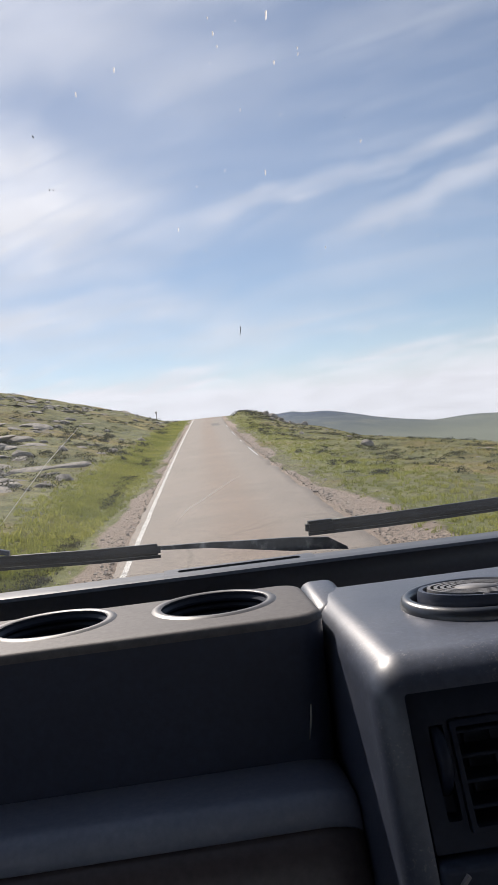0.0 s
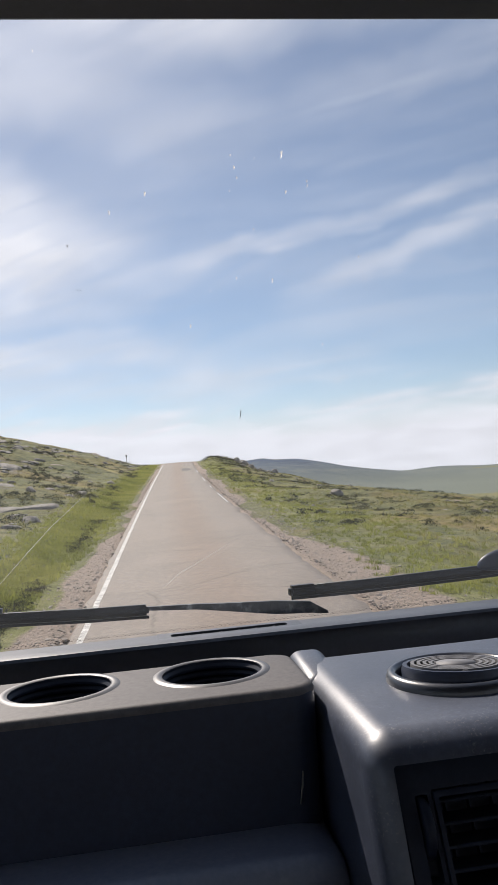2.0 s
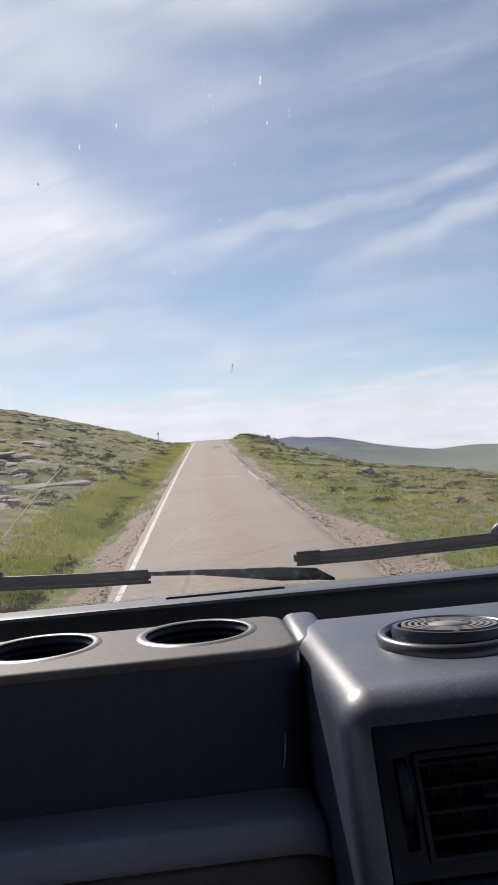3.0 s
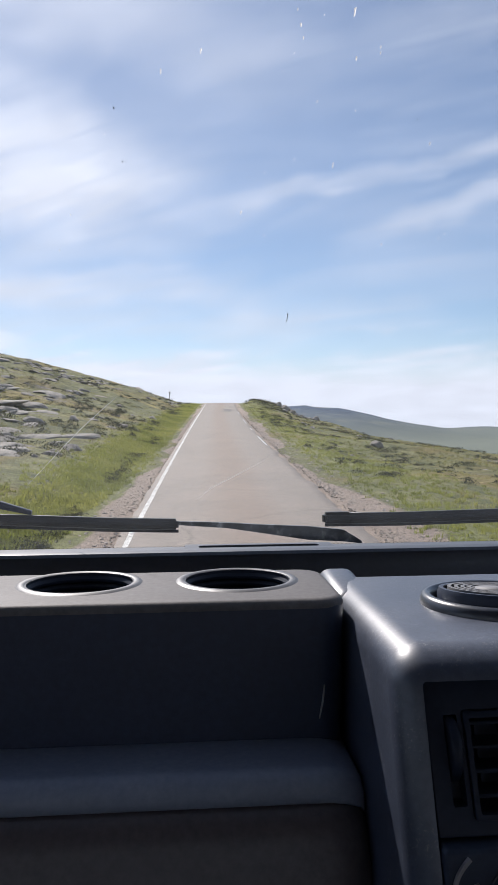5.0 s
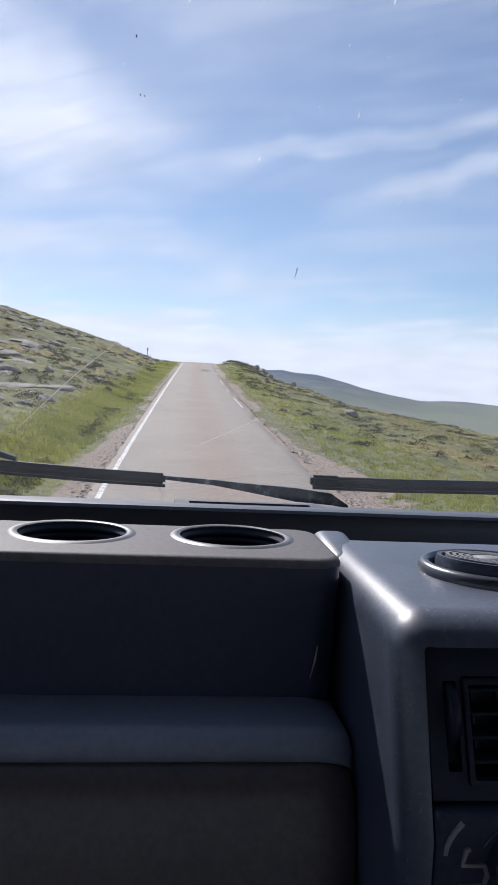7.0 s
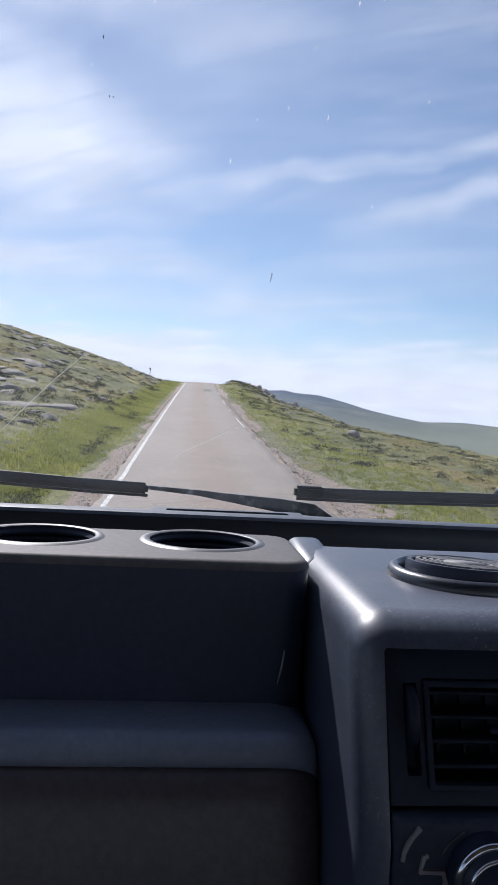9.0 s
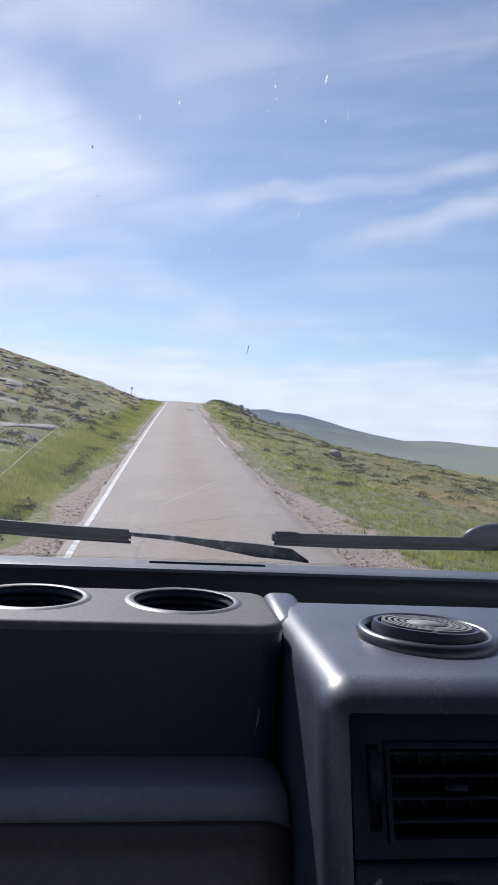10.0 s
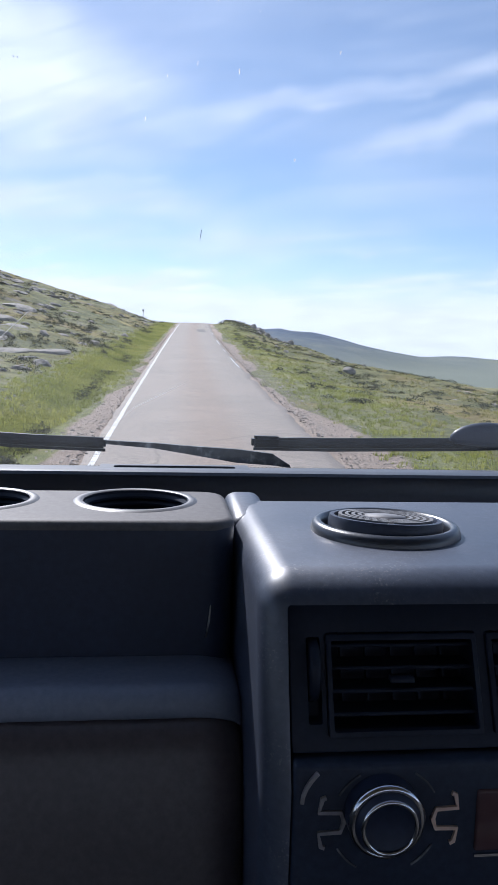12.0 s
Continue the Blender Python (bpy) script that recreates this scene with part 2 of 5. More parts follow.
M["vent"] = grained_plastic("vent_plastic", (0.006, 0.010, 0.022), (0.012, 0.018, 0.035), 0.5, 1700, 0.05, 0.3)
M["rubber"] = plain("wiper_rubber", [(0.3, (0.005, 0.006, 0.009)), (0.7, (0.012, 0.014, 0.018))], 60, 0.42, 500, 0.3, 0.0005, spec=0.3)
M["arm"] = plain("wiper_arm_paint", [(0.35, (0.035, 0.038, 0.043)), (0.55, (0.075, 0.08, 0.088)), (0.72, (0.26, 0.27, 0.28))], 75, 0.5, 300, 0.4, 0.0005)
M["trim"] = plain("cab_trim", [(0.3, (0.12, 0.12, 0.125)), (0.7, (0.17, 0.17, 0.175))], 12, 0.8, 300, 0.4, 0.001)
# unseen lining, pale so that it throws light back onto the dash
M["lining"] = plain("roof_bounce_lining", [(0.3, (0.40, 0.345, 0.30)), (0.7, (0.50, 0.435, 0.38))], 20, 0.9, 400, 0.4, 0.001)
M["dark_trim"] = plain("dark_trim", [(0.3, (0.03, 0.03, 0.032)), (0.7, (0.05, 0.05, 0.053))], 12, 0.8)
M["body"] = plain("body_paint", [(0.3, (0.30, 0.30, 0.28)), (0.7, (0.36, 0.36, 0.34))], 3, 0.35)
M["tyre"] = plain("tyre_rubber", [(0.3, (0.015, 0.015, 0.015)), (0.7, (0.03, 0.03, 0.03))], 20, 0.8)
M["chrome"] = plain("satin_chrome", [(0.3, (0.55, 0.56, 0.58)), (0.7, (0.68, 0.69, 0.71))], 200, 0.16, metal=1.0)
M["copper"] = plain("copper_trim", [(0.3, (0.70, 0.50, 0.40)), (0.7, (0.85, 0.64, 0.53))], 200, 0.3, metal=0.2)
M["grey_trim"] = plain("grey_trim", [(0.3, (0.20, 0.19, 0.20)), (0.7, (0.30, 0.285, 0.29))], 200, 0.4)
M["display"] = plain("display_window", [(0.3, (0.09, 0.052, 0.055)), (0.7, (0.12, 0.07, 0.07))], 60, 0.12)
M["bug"] = plain("dark_splash", [(0.3, (0.02, 0.02, 0.02)), (0.7, (0.07, 0.06, 0.05))], 300, 0.9)


def windscreen_glass():
    """Clear glass: mirror by Fresnel, and a thin film of dust that the sun lights."""
    m, nodes, links, bsdf = material("windscreen_glass")
    nodes.remove(bsdf)
    out = [n for n in nodes if n.type == "OUTPUT_MATERIAL"][0]
    clear = nodes.new("ShaderNodeBsdfTransparent")
    clear.inputs[0].default_value = (0.97, 0.985, 0.98, 1)
    gloss = nodes.new("ShaderNodeBsdfGlossy")
    gloss.inputs["Roughness"].default_value = 0.01
    facing = nodes.new("ShaderNodeLayerWeight")
    steep = nodes.new("ShaderNodeMath")
    steep.operation = "POWER"
    links.new(facing.outputs["Facing"], steep.inputs[0])
    steep.inputs[1].default_value = 5.0
    fres = nodes.new("ShaderNodeMath")
    fres.operation = "MULTIPLY_ADD"
    links.new(steep.outputs[0], fres.inputs[0])
    fres.inputs[1].default_value, fres.inputs[2].default_value = 0.6, 0.015
    one = nodes.new("ShaderNodeMixShader")
    links.new(fres.outputs[0], one.inputs[0])
    links.new(clear.outputs[0], one.inputs[1])
    links.new(gloss.outputs[0], one.inputs[2])
    dust = nodes.new("ShaderNodeBsdfTranslucent")
    dust.inputs[0].default_value = (0.76, 0.82, 0.88, 1)
    n1 = noise_node(nodes, links, 5, 7, 0.65, 0.6)
    mr = nodes.new("ShaderNodeMapRange")
    mr.inputs["From Min"].default_value, mr.inputs["From Max"].default_value = 0.35, 0.75
    mr.inputs["To Min"].default_value, mr.inputs["To Max"].default_value = 0.004, 0.012
    links.new(n1.outputs["Fac"], mr.inputs["Value"])
    two = nodes.new("ShaderNodeMixShader")
    links.new(mr.outputs[0], two.inputs[0])
    links.new(one.outputs[0], two.inputs[1])
    links.new(dust.outputs[0], two.inputs[2])
    links.new(two.outputs[0], out.inputs["Surface"])
    return m




def backlit(name, col, share, through_col):
    """A thin layer that lets light through: dried splashes, scratches, leaves."""
    m, nodes, links, bsdf = material(name)
    out = [n for n in nodes if n.type == "OUTPUT_MATERIAL"][0]
    var = noise_node(nodes, links, 40, 3)
    r = ramp_node(nodes, [(0.3, tuple(0.8 * v for v in col)), (0.7, col)])
    links.new(var.outputs["Fac"], r.inputs[0])
    links.new(r.outputs[0], bsdf.inputs["Base Color"])
    bsdf.inputs["Roughness"].default_value = 0.8
    t = nodes.new("ShaderNodeBsdfTranslucent")
    t.inputs[0].default_value = (*through_col, 1)
    mix = nodes.new("ShaderNodeMixShader")
    mix.inputs[0].default_value = share
    links.new(bsdf.outputs[0], mix.inputs[1])
    links.new(t.outputs[0], mix.inputs[2])
    links.new(mix.outputs[0], out.inputs["Surface"])
    return m


def add_translucence(m, share, gain):
    """Lets part of the light through a leaf, in the leaf's own colour."""
    nodes, links = m.node_tree.nodes, m.node_tree.links
    bsdf = nodes["Principled BSDF"]
    out = [n for n in nodes if n.type == "OUTPUT_MATERIAL"][0]
    src = bsdf.inputs["Base Color"].links[0].from_socket
    t = nodes.new("ShaderNodeBsdfTranslucent")
    g = nodes.new("ShaderNodeMix")
    g.data_type, g.blend_type = "RGBA", "MULTIPLY"
    g.inputs["Factor"].default_value = 1.0
    g.inputs["B"].default_value = (gain, gain, gain * 0.6, 1)
    links.new(src, g.inputs["A"])
    links.new(g.outputs["Result"], t.inputs[0])
    mix = nodes.new("ShaderNodeMixShader")
    mix.inputs[0].default_value = share
    links.new(bsdf.outputs[0], mix.inputs[1])
    links.new(t.outputs[0], mix.inputs[2])
    links.new(mix.outputs[0], out.inputs["Surface"])
    return m


M["glass"] = windscreen_glass()
M["grime"] = backlit("dried_splash_film", (0.7, 0.7, 0.68), 0.55, (0.95, 0.95, 0.95))
M["scratch"] = backlit("scratched_glass", (0.42, 0.42, 0.40), 0.34, (0.8, 0.8, 0.78))


def asphalt():
    """Sun-bleached chip seal: stone grain, polished wheel tracks, a browner crown, cracks."""
    m, nodes, links, bsdf = material("old_asphalt")
    grain = noise_node(nodes, links, 16, 9, 0.78)
    blotch = noise_node(nodes, links, 0.55, 6, 0.62, 0.4)
    r = ramp_node(nodes, [(0.30, (0.160, 0.141, 0.127)), (0.55, (0.236, 0.209, 0.189)), (0.75, (0.315, 0.281, 0.255))])
    links.new(grain.outputs["Fac"], r.inputs[0])
    r2 = ramp_node(nodes, [(0.3, (0.92, 0.90, 0.885)), (0.5, (1.02, 0.995, 0.97)), (0.7, (1.12, 1.085, 1.05))])
    links.new(blotch.outputs["Fac"], r2.inputs[0])
    col = mix_node(nodes, links, 1.0, r.outputs[0], r2.outputs[0], "MULTIPLY")
    chips = noise_node(nodes, links, 7.5, 7, 0.72, 0.3)
    r3 = ramp_node(nodes, [(0.32, (0.74, 0.73, 0.72)), (0.5, (1.0, 1.0, 1.0)), (0.68, (1.20, 1.19, 1.17))])
    links.new(chips.outputs["Fac"], r3.inputs[0])
    col = mix_node(nodes, links, 0.5, col, r3.outputs[0], "MULTIPLY")
    across = nodes.new("ShaderNodeAttribute")
    across.attribute_name = "across"
    crown = ramp_node(nodes, [(0.0, (1.03, 0.99, 0.96)), (0.30, (1.10, 1.05, 1.01)), (0.46, (1.04, 0.91, 0.82)), (0.57, (1.04, 0.91, 0.82)), (0.72, (1.08, 1.04, 1.0)), (1.0, (0.98, 0.95, 0.92))])
    links.new(across.outputs["Fac"], crown.inputs[0])
    col = mix_node(nodes, links, 1.0, col, crown.outputs[0], "MULTIPLY")
    tc = nodes.new("ShaderNodeTexCoord")
    warp = noise_node(nodes, links, 0.9, 4)
    add = nodes.new("ShaderNodeMixRGB")
    add.inputs[0].default_value = 0.35
    links.new(tc.outputs["Object"], add.inputs[1])
    links.new(warp.outputs["Color"], add.inputs[2])
    crack = nodes.new("ShaderNodeTexVoronoi")
    crack.feature = "DISTANCE_TO_EDGE"
    crack.inputs["Scale"].default_value = 0.42
    links.new(add.outputs[0], crack.inputs["Vector"])
    cr = ramp_node(nodes, [(0.0, (0.60, 0.58, 0.56)), (0.007, (1, 1, 1))])
    links.new(crack.outputs["Distance"], cr.inputs[0])
    col = mix_node(nodes, links, 0.6, col, cr.outputs[0], "MULTIPLY")
    links.new(col, bsdf.inputs["Base Color"])
    bsdf.inputs["Roughness"].default_value = 0.82
    bump(nodes, links, bsdf, grain.outputs["Fac"], 0.22, 0.008)
    return m


def road_paint():
    """White edge line, worn through to the road in chips and thin places."""
    m, nodes, links, bsdf = material("worn_line_paint")
    chips = noise_node(nodes, links, 9, 8, 0.7)
    r = ramp_node(nodes, [(0.40, (0.30, 0.285, 0.27)), (0.52, (0.54, 0.52, 0.495)), (0.7, (0.68, 0.66, 0.63))])
    links.new(chips.outputs["Fac"], r.inputs[0])
    links.new(r.outputs[0], bsdf.inputs["Base Color"])
    bsdf.inputs["Roughness"].default_value = 0.7
    return m


def moor_ground():
    """Moorland: turf, heath and bare grit; the shoulder and the lush verge come from the lie of the road."""
    m, nodes, links, bsdf = material("moor_ground")
    big = noise_node(nodes, links, 0.16, 6, 0.6, 0.5)
    mid = noise_node(nodes, links, 0.9, 8, 0.7, 0.3)
    fine = noise_node(nodes, links, 7.0, 6, 0.75)
    turf = ramp_node(nodes, [(0.30, (0.118, 0.120, 0.072)), (0.46, (0.188, 0.188, 0.100)), (0.58, (0.245, 0.236, 0.126)), (0.74, (0.32, 0.288, 0.175))])
    links.new(mid.outputs["Fac"], turf.inputs[0])
    tint = ramp_node(nodes, [(0.30, (0.66, 0.70, 0.76)), (0.42, (0.95, 0.98, 0.9)), (0.54, (1.05, 1.02, 0.9)), (0.62, (1.28, 1.05, 0.85)), (0.72, (1.35, 1.22, 0.95))])
    links.new(big.outputs["Fac"], tint.inputs[0])
    col = mix_node(nodes, links, 1.0, turf.outputs[0], tint.outputs[0], "MULTIPLY")
    speck = ramp_node(nodes, [(0.30, (0.50, 0.52, 0.55)), (0.5, (1.0, 1.0, 1.0)), (0.72, (1.40, 1.35, 1.25))])
    links.new(fine.outputs["Fac"], speck.inputs[0])
    col = mix_node(nodes, links, 0.85, col, speck.outputs[0], "MULTIPLY")
    bare = noise_node(nodes, links, 0.33, 8, 0.72, 0.6)
    br = ramp_node(nodes, [(0.53, (0, 0, 0)), (0.64, (1, 1, 1))])
    links.new(bare.outputs["Fac"], br.inputs[0])
    grit = ramp_node(nodes, [(0.3, (0.16, 0.138, 0.115)), (0.7, (0.32, 0.282, 0.24))])
    links.new(fine.outputs["Fac"], grit.inputs[0])
    rocky = nodes.new("ShaderNodeAttribute")
    rocky.attribute_name = "rocky"
    rk = nodes.new("ShaderNodeMath")
    rk.operation = "MULTIPLY"
    links.new(br.outputs[0], rk.inputs[0])
    links.new(rocky.outputs["Fac"], rk.inputs[1])
    col = mix_node(nodes, links, rk.outputs[0], col, grit.outputs[0])
    verge = nodes.new("ShaderNodeAttribute")
    verge.attribute_name = "verge"
    lush = ramp_node(nodes, [(0.3, (0.180, 0.192, 0.076)), (0.5, (0.26, 0.27, 0.108)), (0.75, (0.35, 0.335, 0.155))])
    links.new(mid.outputs["Fac"], lush.inputs[0])
    col = mix_node(nodes, links, verge.outputs["Fac"], col, lush.outputs[0])
    gravel = nodes.new("ShaderNodeAttribute")
    gravel.attribute_name = "gravel"
    stone = noise_node(nodes, links, 26, 5, 0.8)
    gr = ramp_node(nodes, [(0.28, (0.23, 0.180, 0.148)), (0.5, (0.38, 0.305, 0.252)), (0.72, (0.52, 0.43, 0.36))])
    links.new(stone.outputs["Fac"], gr.inputs[0])
    edge = nodes.new("ShaderNodeMath")
    edge.operation = "ADD"
    links.new(gravel.outputs["Fac"], edge.inputs[0])
    off = nodes.new("ShaderNodeMapRange")
    off.inputs["To Min"].default_value, off.inputs["To Max"].default_value = -0.55, 0.45
    links.new(mid.outputs["Fac"], off.inputs["Value"])
    links.new(off.outputs[0], edge.inputs[1])
    er = ramp_node(nodes, [(0.30, (0, 0, 0)), (0.55, (1, 1, 1))])
    links.new(edge.outputs[0], er.inputs[0])
    col = mix_node(nodes, links, er.outputs[0], col, gr.outputs[0])
    links.new(col, bsdf.inputs["Base Color"])
    bsdf.inputs["Roughness"].default_value = 0.95
    bsdf.inputs["Specular IOR Level"].default_value = 0.15
    both = nodes.new("ShaderNodeMath")
    both.operation = "ADD"
    links.new(mid.outputs["Fac"], both.inputs[0])
    links.new(fine.outputs["Fac"], both.inputs[1])
    bump(nodes, links, bsdf, both.outputs[0], 0.8, 0.12)
    return m


def granite():
    """Pale grey granite with lichen and dark seams."""
    m, nodes, links, bsdf = material("granite")
    a = noise_node(nodes, links, 2.2, 8, 0.7, 0.4)
    b = noise_node(nodes, links, 22, 6, 0.7)
    r = ramp_node(nodes, [(0.28, (0.16, 0.142, 0.122)), (0.48, (0.31, 0.28, 0.242)), (0.7, (0.44, 0.40, 0.35))])
    links.new(a.outputs["Fac"], r.inputs[0])
    r2 = ramp_node(nodes, [(0.3, (0.65, 0.65, 0.64)), (0.65, (1.12, 1.1, 1.08))])
    links.new(b.outputs["Fac"], r2.inputs[0])
    links.new(mix_node(nodes, links, 1.0, r.outputs[0], r2.outputs[0], "MULTIPLY"), bsdf.inputs["Base Color"])
    bsdf.inputs["Roughness"].default_value = 0.9
    bump(nodes, links, bsdf, a.outputs["Fac"], 0.7, 0.08)
    return m


M["asphalt"], M["paint"], M["ground"], M["granite"] = asphalt(), road_paint(), moor_ground(), granite()
M["grass"] = plain("verge_grass", [(0.3, (0.175, 0.190, 0.076)), (0.5, (0.252, 0.264, 0.105)), (0.72, (0.34, 0.328, 0.15))], 0.5, 0.8, spread=0.14, spec=0.2)
add_translucence(M["grass"], 0.4, 1.5)
M["dry"] = plain("dry_grass", [(0.3, (0.145, 0.150, 0.066)), (0.5, (0.215, 0.202, 0.092)), (0.7, (0.32, 0.268, 0.145))], 0.35, 0.8, spread=0.3, spec=0.2)
add_translucence(M["dry"], 0.35, 1.7)
M["shrub"] = plain("heath_leaf", [(0.3, (0.040, 0.044, 0.030)), (0.55, (0.070, 0.072, 0.045)), (0.75, (0.125, 0.105, 0.062))], 1.5, 0.8, spread=0.35, spec=0.2)
add_translucence(M["shrub"], 0.15, 1.4)
# air haze is painted into the blue heights; the low ground is greener
M["far"] = plain("far_moor_hazed", [(0.32, (0.052, 0.078, 0.132)), (0.5, (0.088, 0.115, 0.160)), (0.68, (0.16, 0.178, 0.185))], 0.022, 0.95, spec=0.1)
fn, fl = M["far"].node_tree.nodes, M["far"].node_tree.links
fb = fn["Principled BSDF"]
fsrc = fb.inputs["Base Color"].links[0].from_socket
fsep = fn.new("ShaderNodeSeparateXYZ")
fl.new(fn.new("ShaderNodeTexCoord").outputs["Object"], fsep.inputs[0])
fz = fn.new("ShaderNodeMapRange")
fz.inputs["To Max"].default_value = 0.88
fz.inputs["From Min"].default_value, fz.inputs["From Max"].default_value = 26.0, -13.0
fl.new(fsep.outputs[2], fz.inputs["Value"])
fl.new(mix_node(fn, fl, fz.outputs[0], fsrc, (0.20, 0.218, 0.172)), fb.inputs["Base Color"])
M["post"] = plain("weathered_post", [(0.3, (0.24, 0.23, 0.22)), (0.7, (0.42, 0.41, 0.39))], 8, 0.8)


# ---- mesh helpers ----
def part(name, bm, mat, parent=None, label="", smooth=False):
    """Links a bmesh as one mesh object, under its thing."""
    bmesh.ops.recalc_face_normals(bm, faces=bm.faces)
    for fc in bm.faces:
        fc.smooth = smooth
    me = bpy.data.meshes.new(name)
    bm.to_mesh(me)
    bm.free()
    me.materials.append(mat)
    ob = new(name, me)
    if parent:
        ob.parent = parent
    if label:
        tagged(ob, label)
    return ob


def empty(name, at, label, category, group="", kind=""):
    ob = new(name)
    ob.location = at
    ob.empty_display_size = 0.05
    tagged(ob, label, category, group, kind)
    return ob


def wpart(name, bm, mat, parent, label="", smooth=False):
    root = parent
    ob = part(name, bm, mat, parent, label, smooth)
    off = Vector((0, 0, 0))
    while root:
        off += root.location
        root = root.parent
    ob.matrix_parent_inverse = Matrix.Translation(off).inverted() if parent.type == "EMPTY" else Matrix.Identity(4)
    return ob


def rbox(x0, x1, y0, y1, z0, z1, r=0.004, seg=3):
    """A box with rounded edges."""
    bm = bmesh.new()
    bmesh.ops.create_cube(bm, size=1.0)
    for v in bm.verts:
        v.co = Vector(((x0 + x1) / 2 + v.co.x * (x1 - x0), (y0 + y1) / 2 + v.co.y * (y1 - y0), (z0 + z1) / 2 + v.co.z * (z1 - z0)))
    if r:
        bmesh.ops.bevel(bm, geom=bm.edges[:], offset=r, segments=seg, profile=0.5, affect="EDGES")
    return bm


def pod_block(x0, x1, y0, y1, z0, z1, plan, edge, seg=5):
    """An upright block with its right-hand corners rounded in plan and its top edge rounded."""
    bm = bmesh.new()
    pts = [(x0, y0), (x1 - plan, y0)]
    pts += [(x1 - plan + plan * math.sin(radians(a)), y0 + plan - plan * math.cos(radians(a))) for a in range(10, 90, 10)]
    pts += [(x1, y0 + plan), (x1, y1 - plan)]
    pts += [(x1 - plan + plan * math.cos(radians(a)), y1 - plan + plan * math.sin(radians(a))) for a in range(10, 90, 10)]
    pts += [(x1 - plan, y1), (x0, y1)]
    lo = [bm.verts.new((x, y, z0)) for x, y in pts]
    hi = [bm.verts.new((x, y, z1)) for x, y in pts]
    bm.faces.new(lo)
    top = bm.faces.new(hi)
    for i in range(len(pts)):
        bm.faces.new((lo[i], lo[(i + 1) % len(pts)], hi[(i + 1) % len(pts)], hi[i]))
    bmesh.ops.recalc_face_normals(bm, faces=bm.faces)
    bmesh.ops.bevel(bm, geom=list(top.edges), offset=edge, segments=seg, profile=0.5, affect="EDGES")
    return bm


def lathe(profile, centre, n=48, axis="Z", closed=False):
    """Turns a profile of (radius, height) round an axis through centre."""
    bm = bmesh.new()
    rings = []
    for rad, h in profile:
        ring = []
        for i in range(n):
            a = 2 * math.pi * i / n
            p = (rad * math.cos(a), rad * math.sin(a), h) if axis == "Z" else (rad * math.cos(a), -h, rad * math.sin(a))
            ring.append(bm.verts.new(Vector(centre) + Vector(p)))
        rings.append(ring)
    pairs = list(zip(rings, rings[1:])) + ([(rings[-1], rings[0])] if closed else [])
    for a, b in pairs:
        for i in range(n):
            bm.faces.new((a[i], a[(i + 1) % n], b[(i + 1) % n], b[i]))
    if not closed:
        for ring in (rings[0], rings[-1]):
            if (ring[0].co - ring[n // 2].co).length > 1e-4:
                bm.faces.new(ring)
    return bm


def ring_profile(rad, r, n=10, flat=1.0):
    return [(rad + r * math.cos(2 * math.pi * i / n), flat * r * math.sin(2 * math.pi * i / n)) for i in range(n)]


def strip(points, width, thick, up=(0, 0, 1)):
    """A bar of rectangular section along points; width may be one number or one for each point."""
    bm = bmesh.new()
    up = Vector(up)
    rows = []
    for i, p in enumerate(points):
        p = Vector(p)
        d = (Vector(points[min(i + 1, len(points) - 1)]) - Vector(points[max(i - 1, 0)])).normalized()
        side = d.cross(up).normalized()
        w = width[i] if isinstance(width, (list, tuple)) else width
        rows.append([bm.verts.new(p + up * (a * w / 2) + side * (b * thick / 2)) for a, b in ((-1, -1), (1, -1), (1, 1), (-1, 1))])
    for a, b in zip(rows, rows[1:]):
        for i in range(4):
            bm.faces.new((a[i], a[(i + 1) % 4], b[(i + 1) % 4], b[i]))
    bm.faces.new(rows[0])
    bm.faces.new(rows[-1])
    return bm


def mesh_object(name, verts, faces, mat, smooth=False):
    me = bpy.data.meshes.new(name)
    me.from_pydata(verts, [], faces)
    me.materials.append(mat)
    if smooth:
        me.polygons.foreach_set("use_smooth", [True] * len(me.polygons))
    me.update()
    return new(name, me)


# ---- the lie of the land ----
_ys = np.arange(-400.0, 5000.0, 0.5)
_slope = np.where(_ys < 0, 0.04, 0.04 + 0.00033 * np.clip(_ys, 0, 84))
_slope = np.where(_ys > 84, np.interp(_ys, [84, 108, 200], [0.0677, -0.06, -0.09]), _slope)
_slope = np.where(_ys > 240, 0.0, _slope)
_zs = np.cumsum(_slope) * 0.5
_zs -= np.interp(0.0, _ys, _zs)


def road_z(y):
    return float(np.interp(y, _ys, _zs))


def road_x(y):
    """The road's middle: it bears gently to the right up to the crest."""
    if y < 0:
        return 0.50 + 0.0245 * y
    if y < 110:
        return 0.50 + 0.0245 * y + 0.00015 * y * y
    return 0.50 + 0.0245 * 110 + 0.00015 * 110 * 110 + 0.0575 * (y - 110)


HALF = 1.62


def blend(a, b, v):
    t = min(1.0, max(0.0, (v - a) / (b - a)))
    return t * t * (3 - 2 * t)


def fbm(x, y, s, seed, octaves=3):
    total, amp = 0.0, 1.0
    for _ in range(octaves):
        total += amp * noise.noise((x / s, y / s, seed))
        s *= 0.5
        amp *= 0.5
    return total


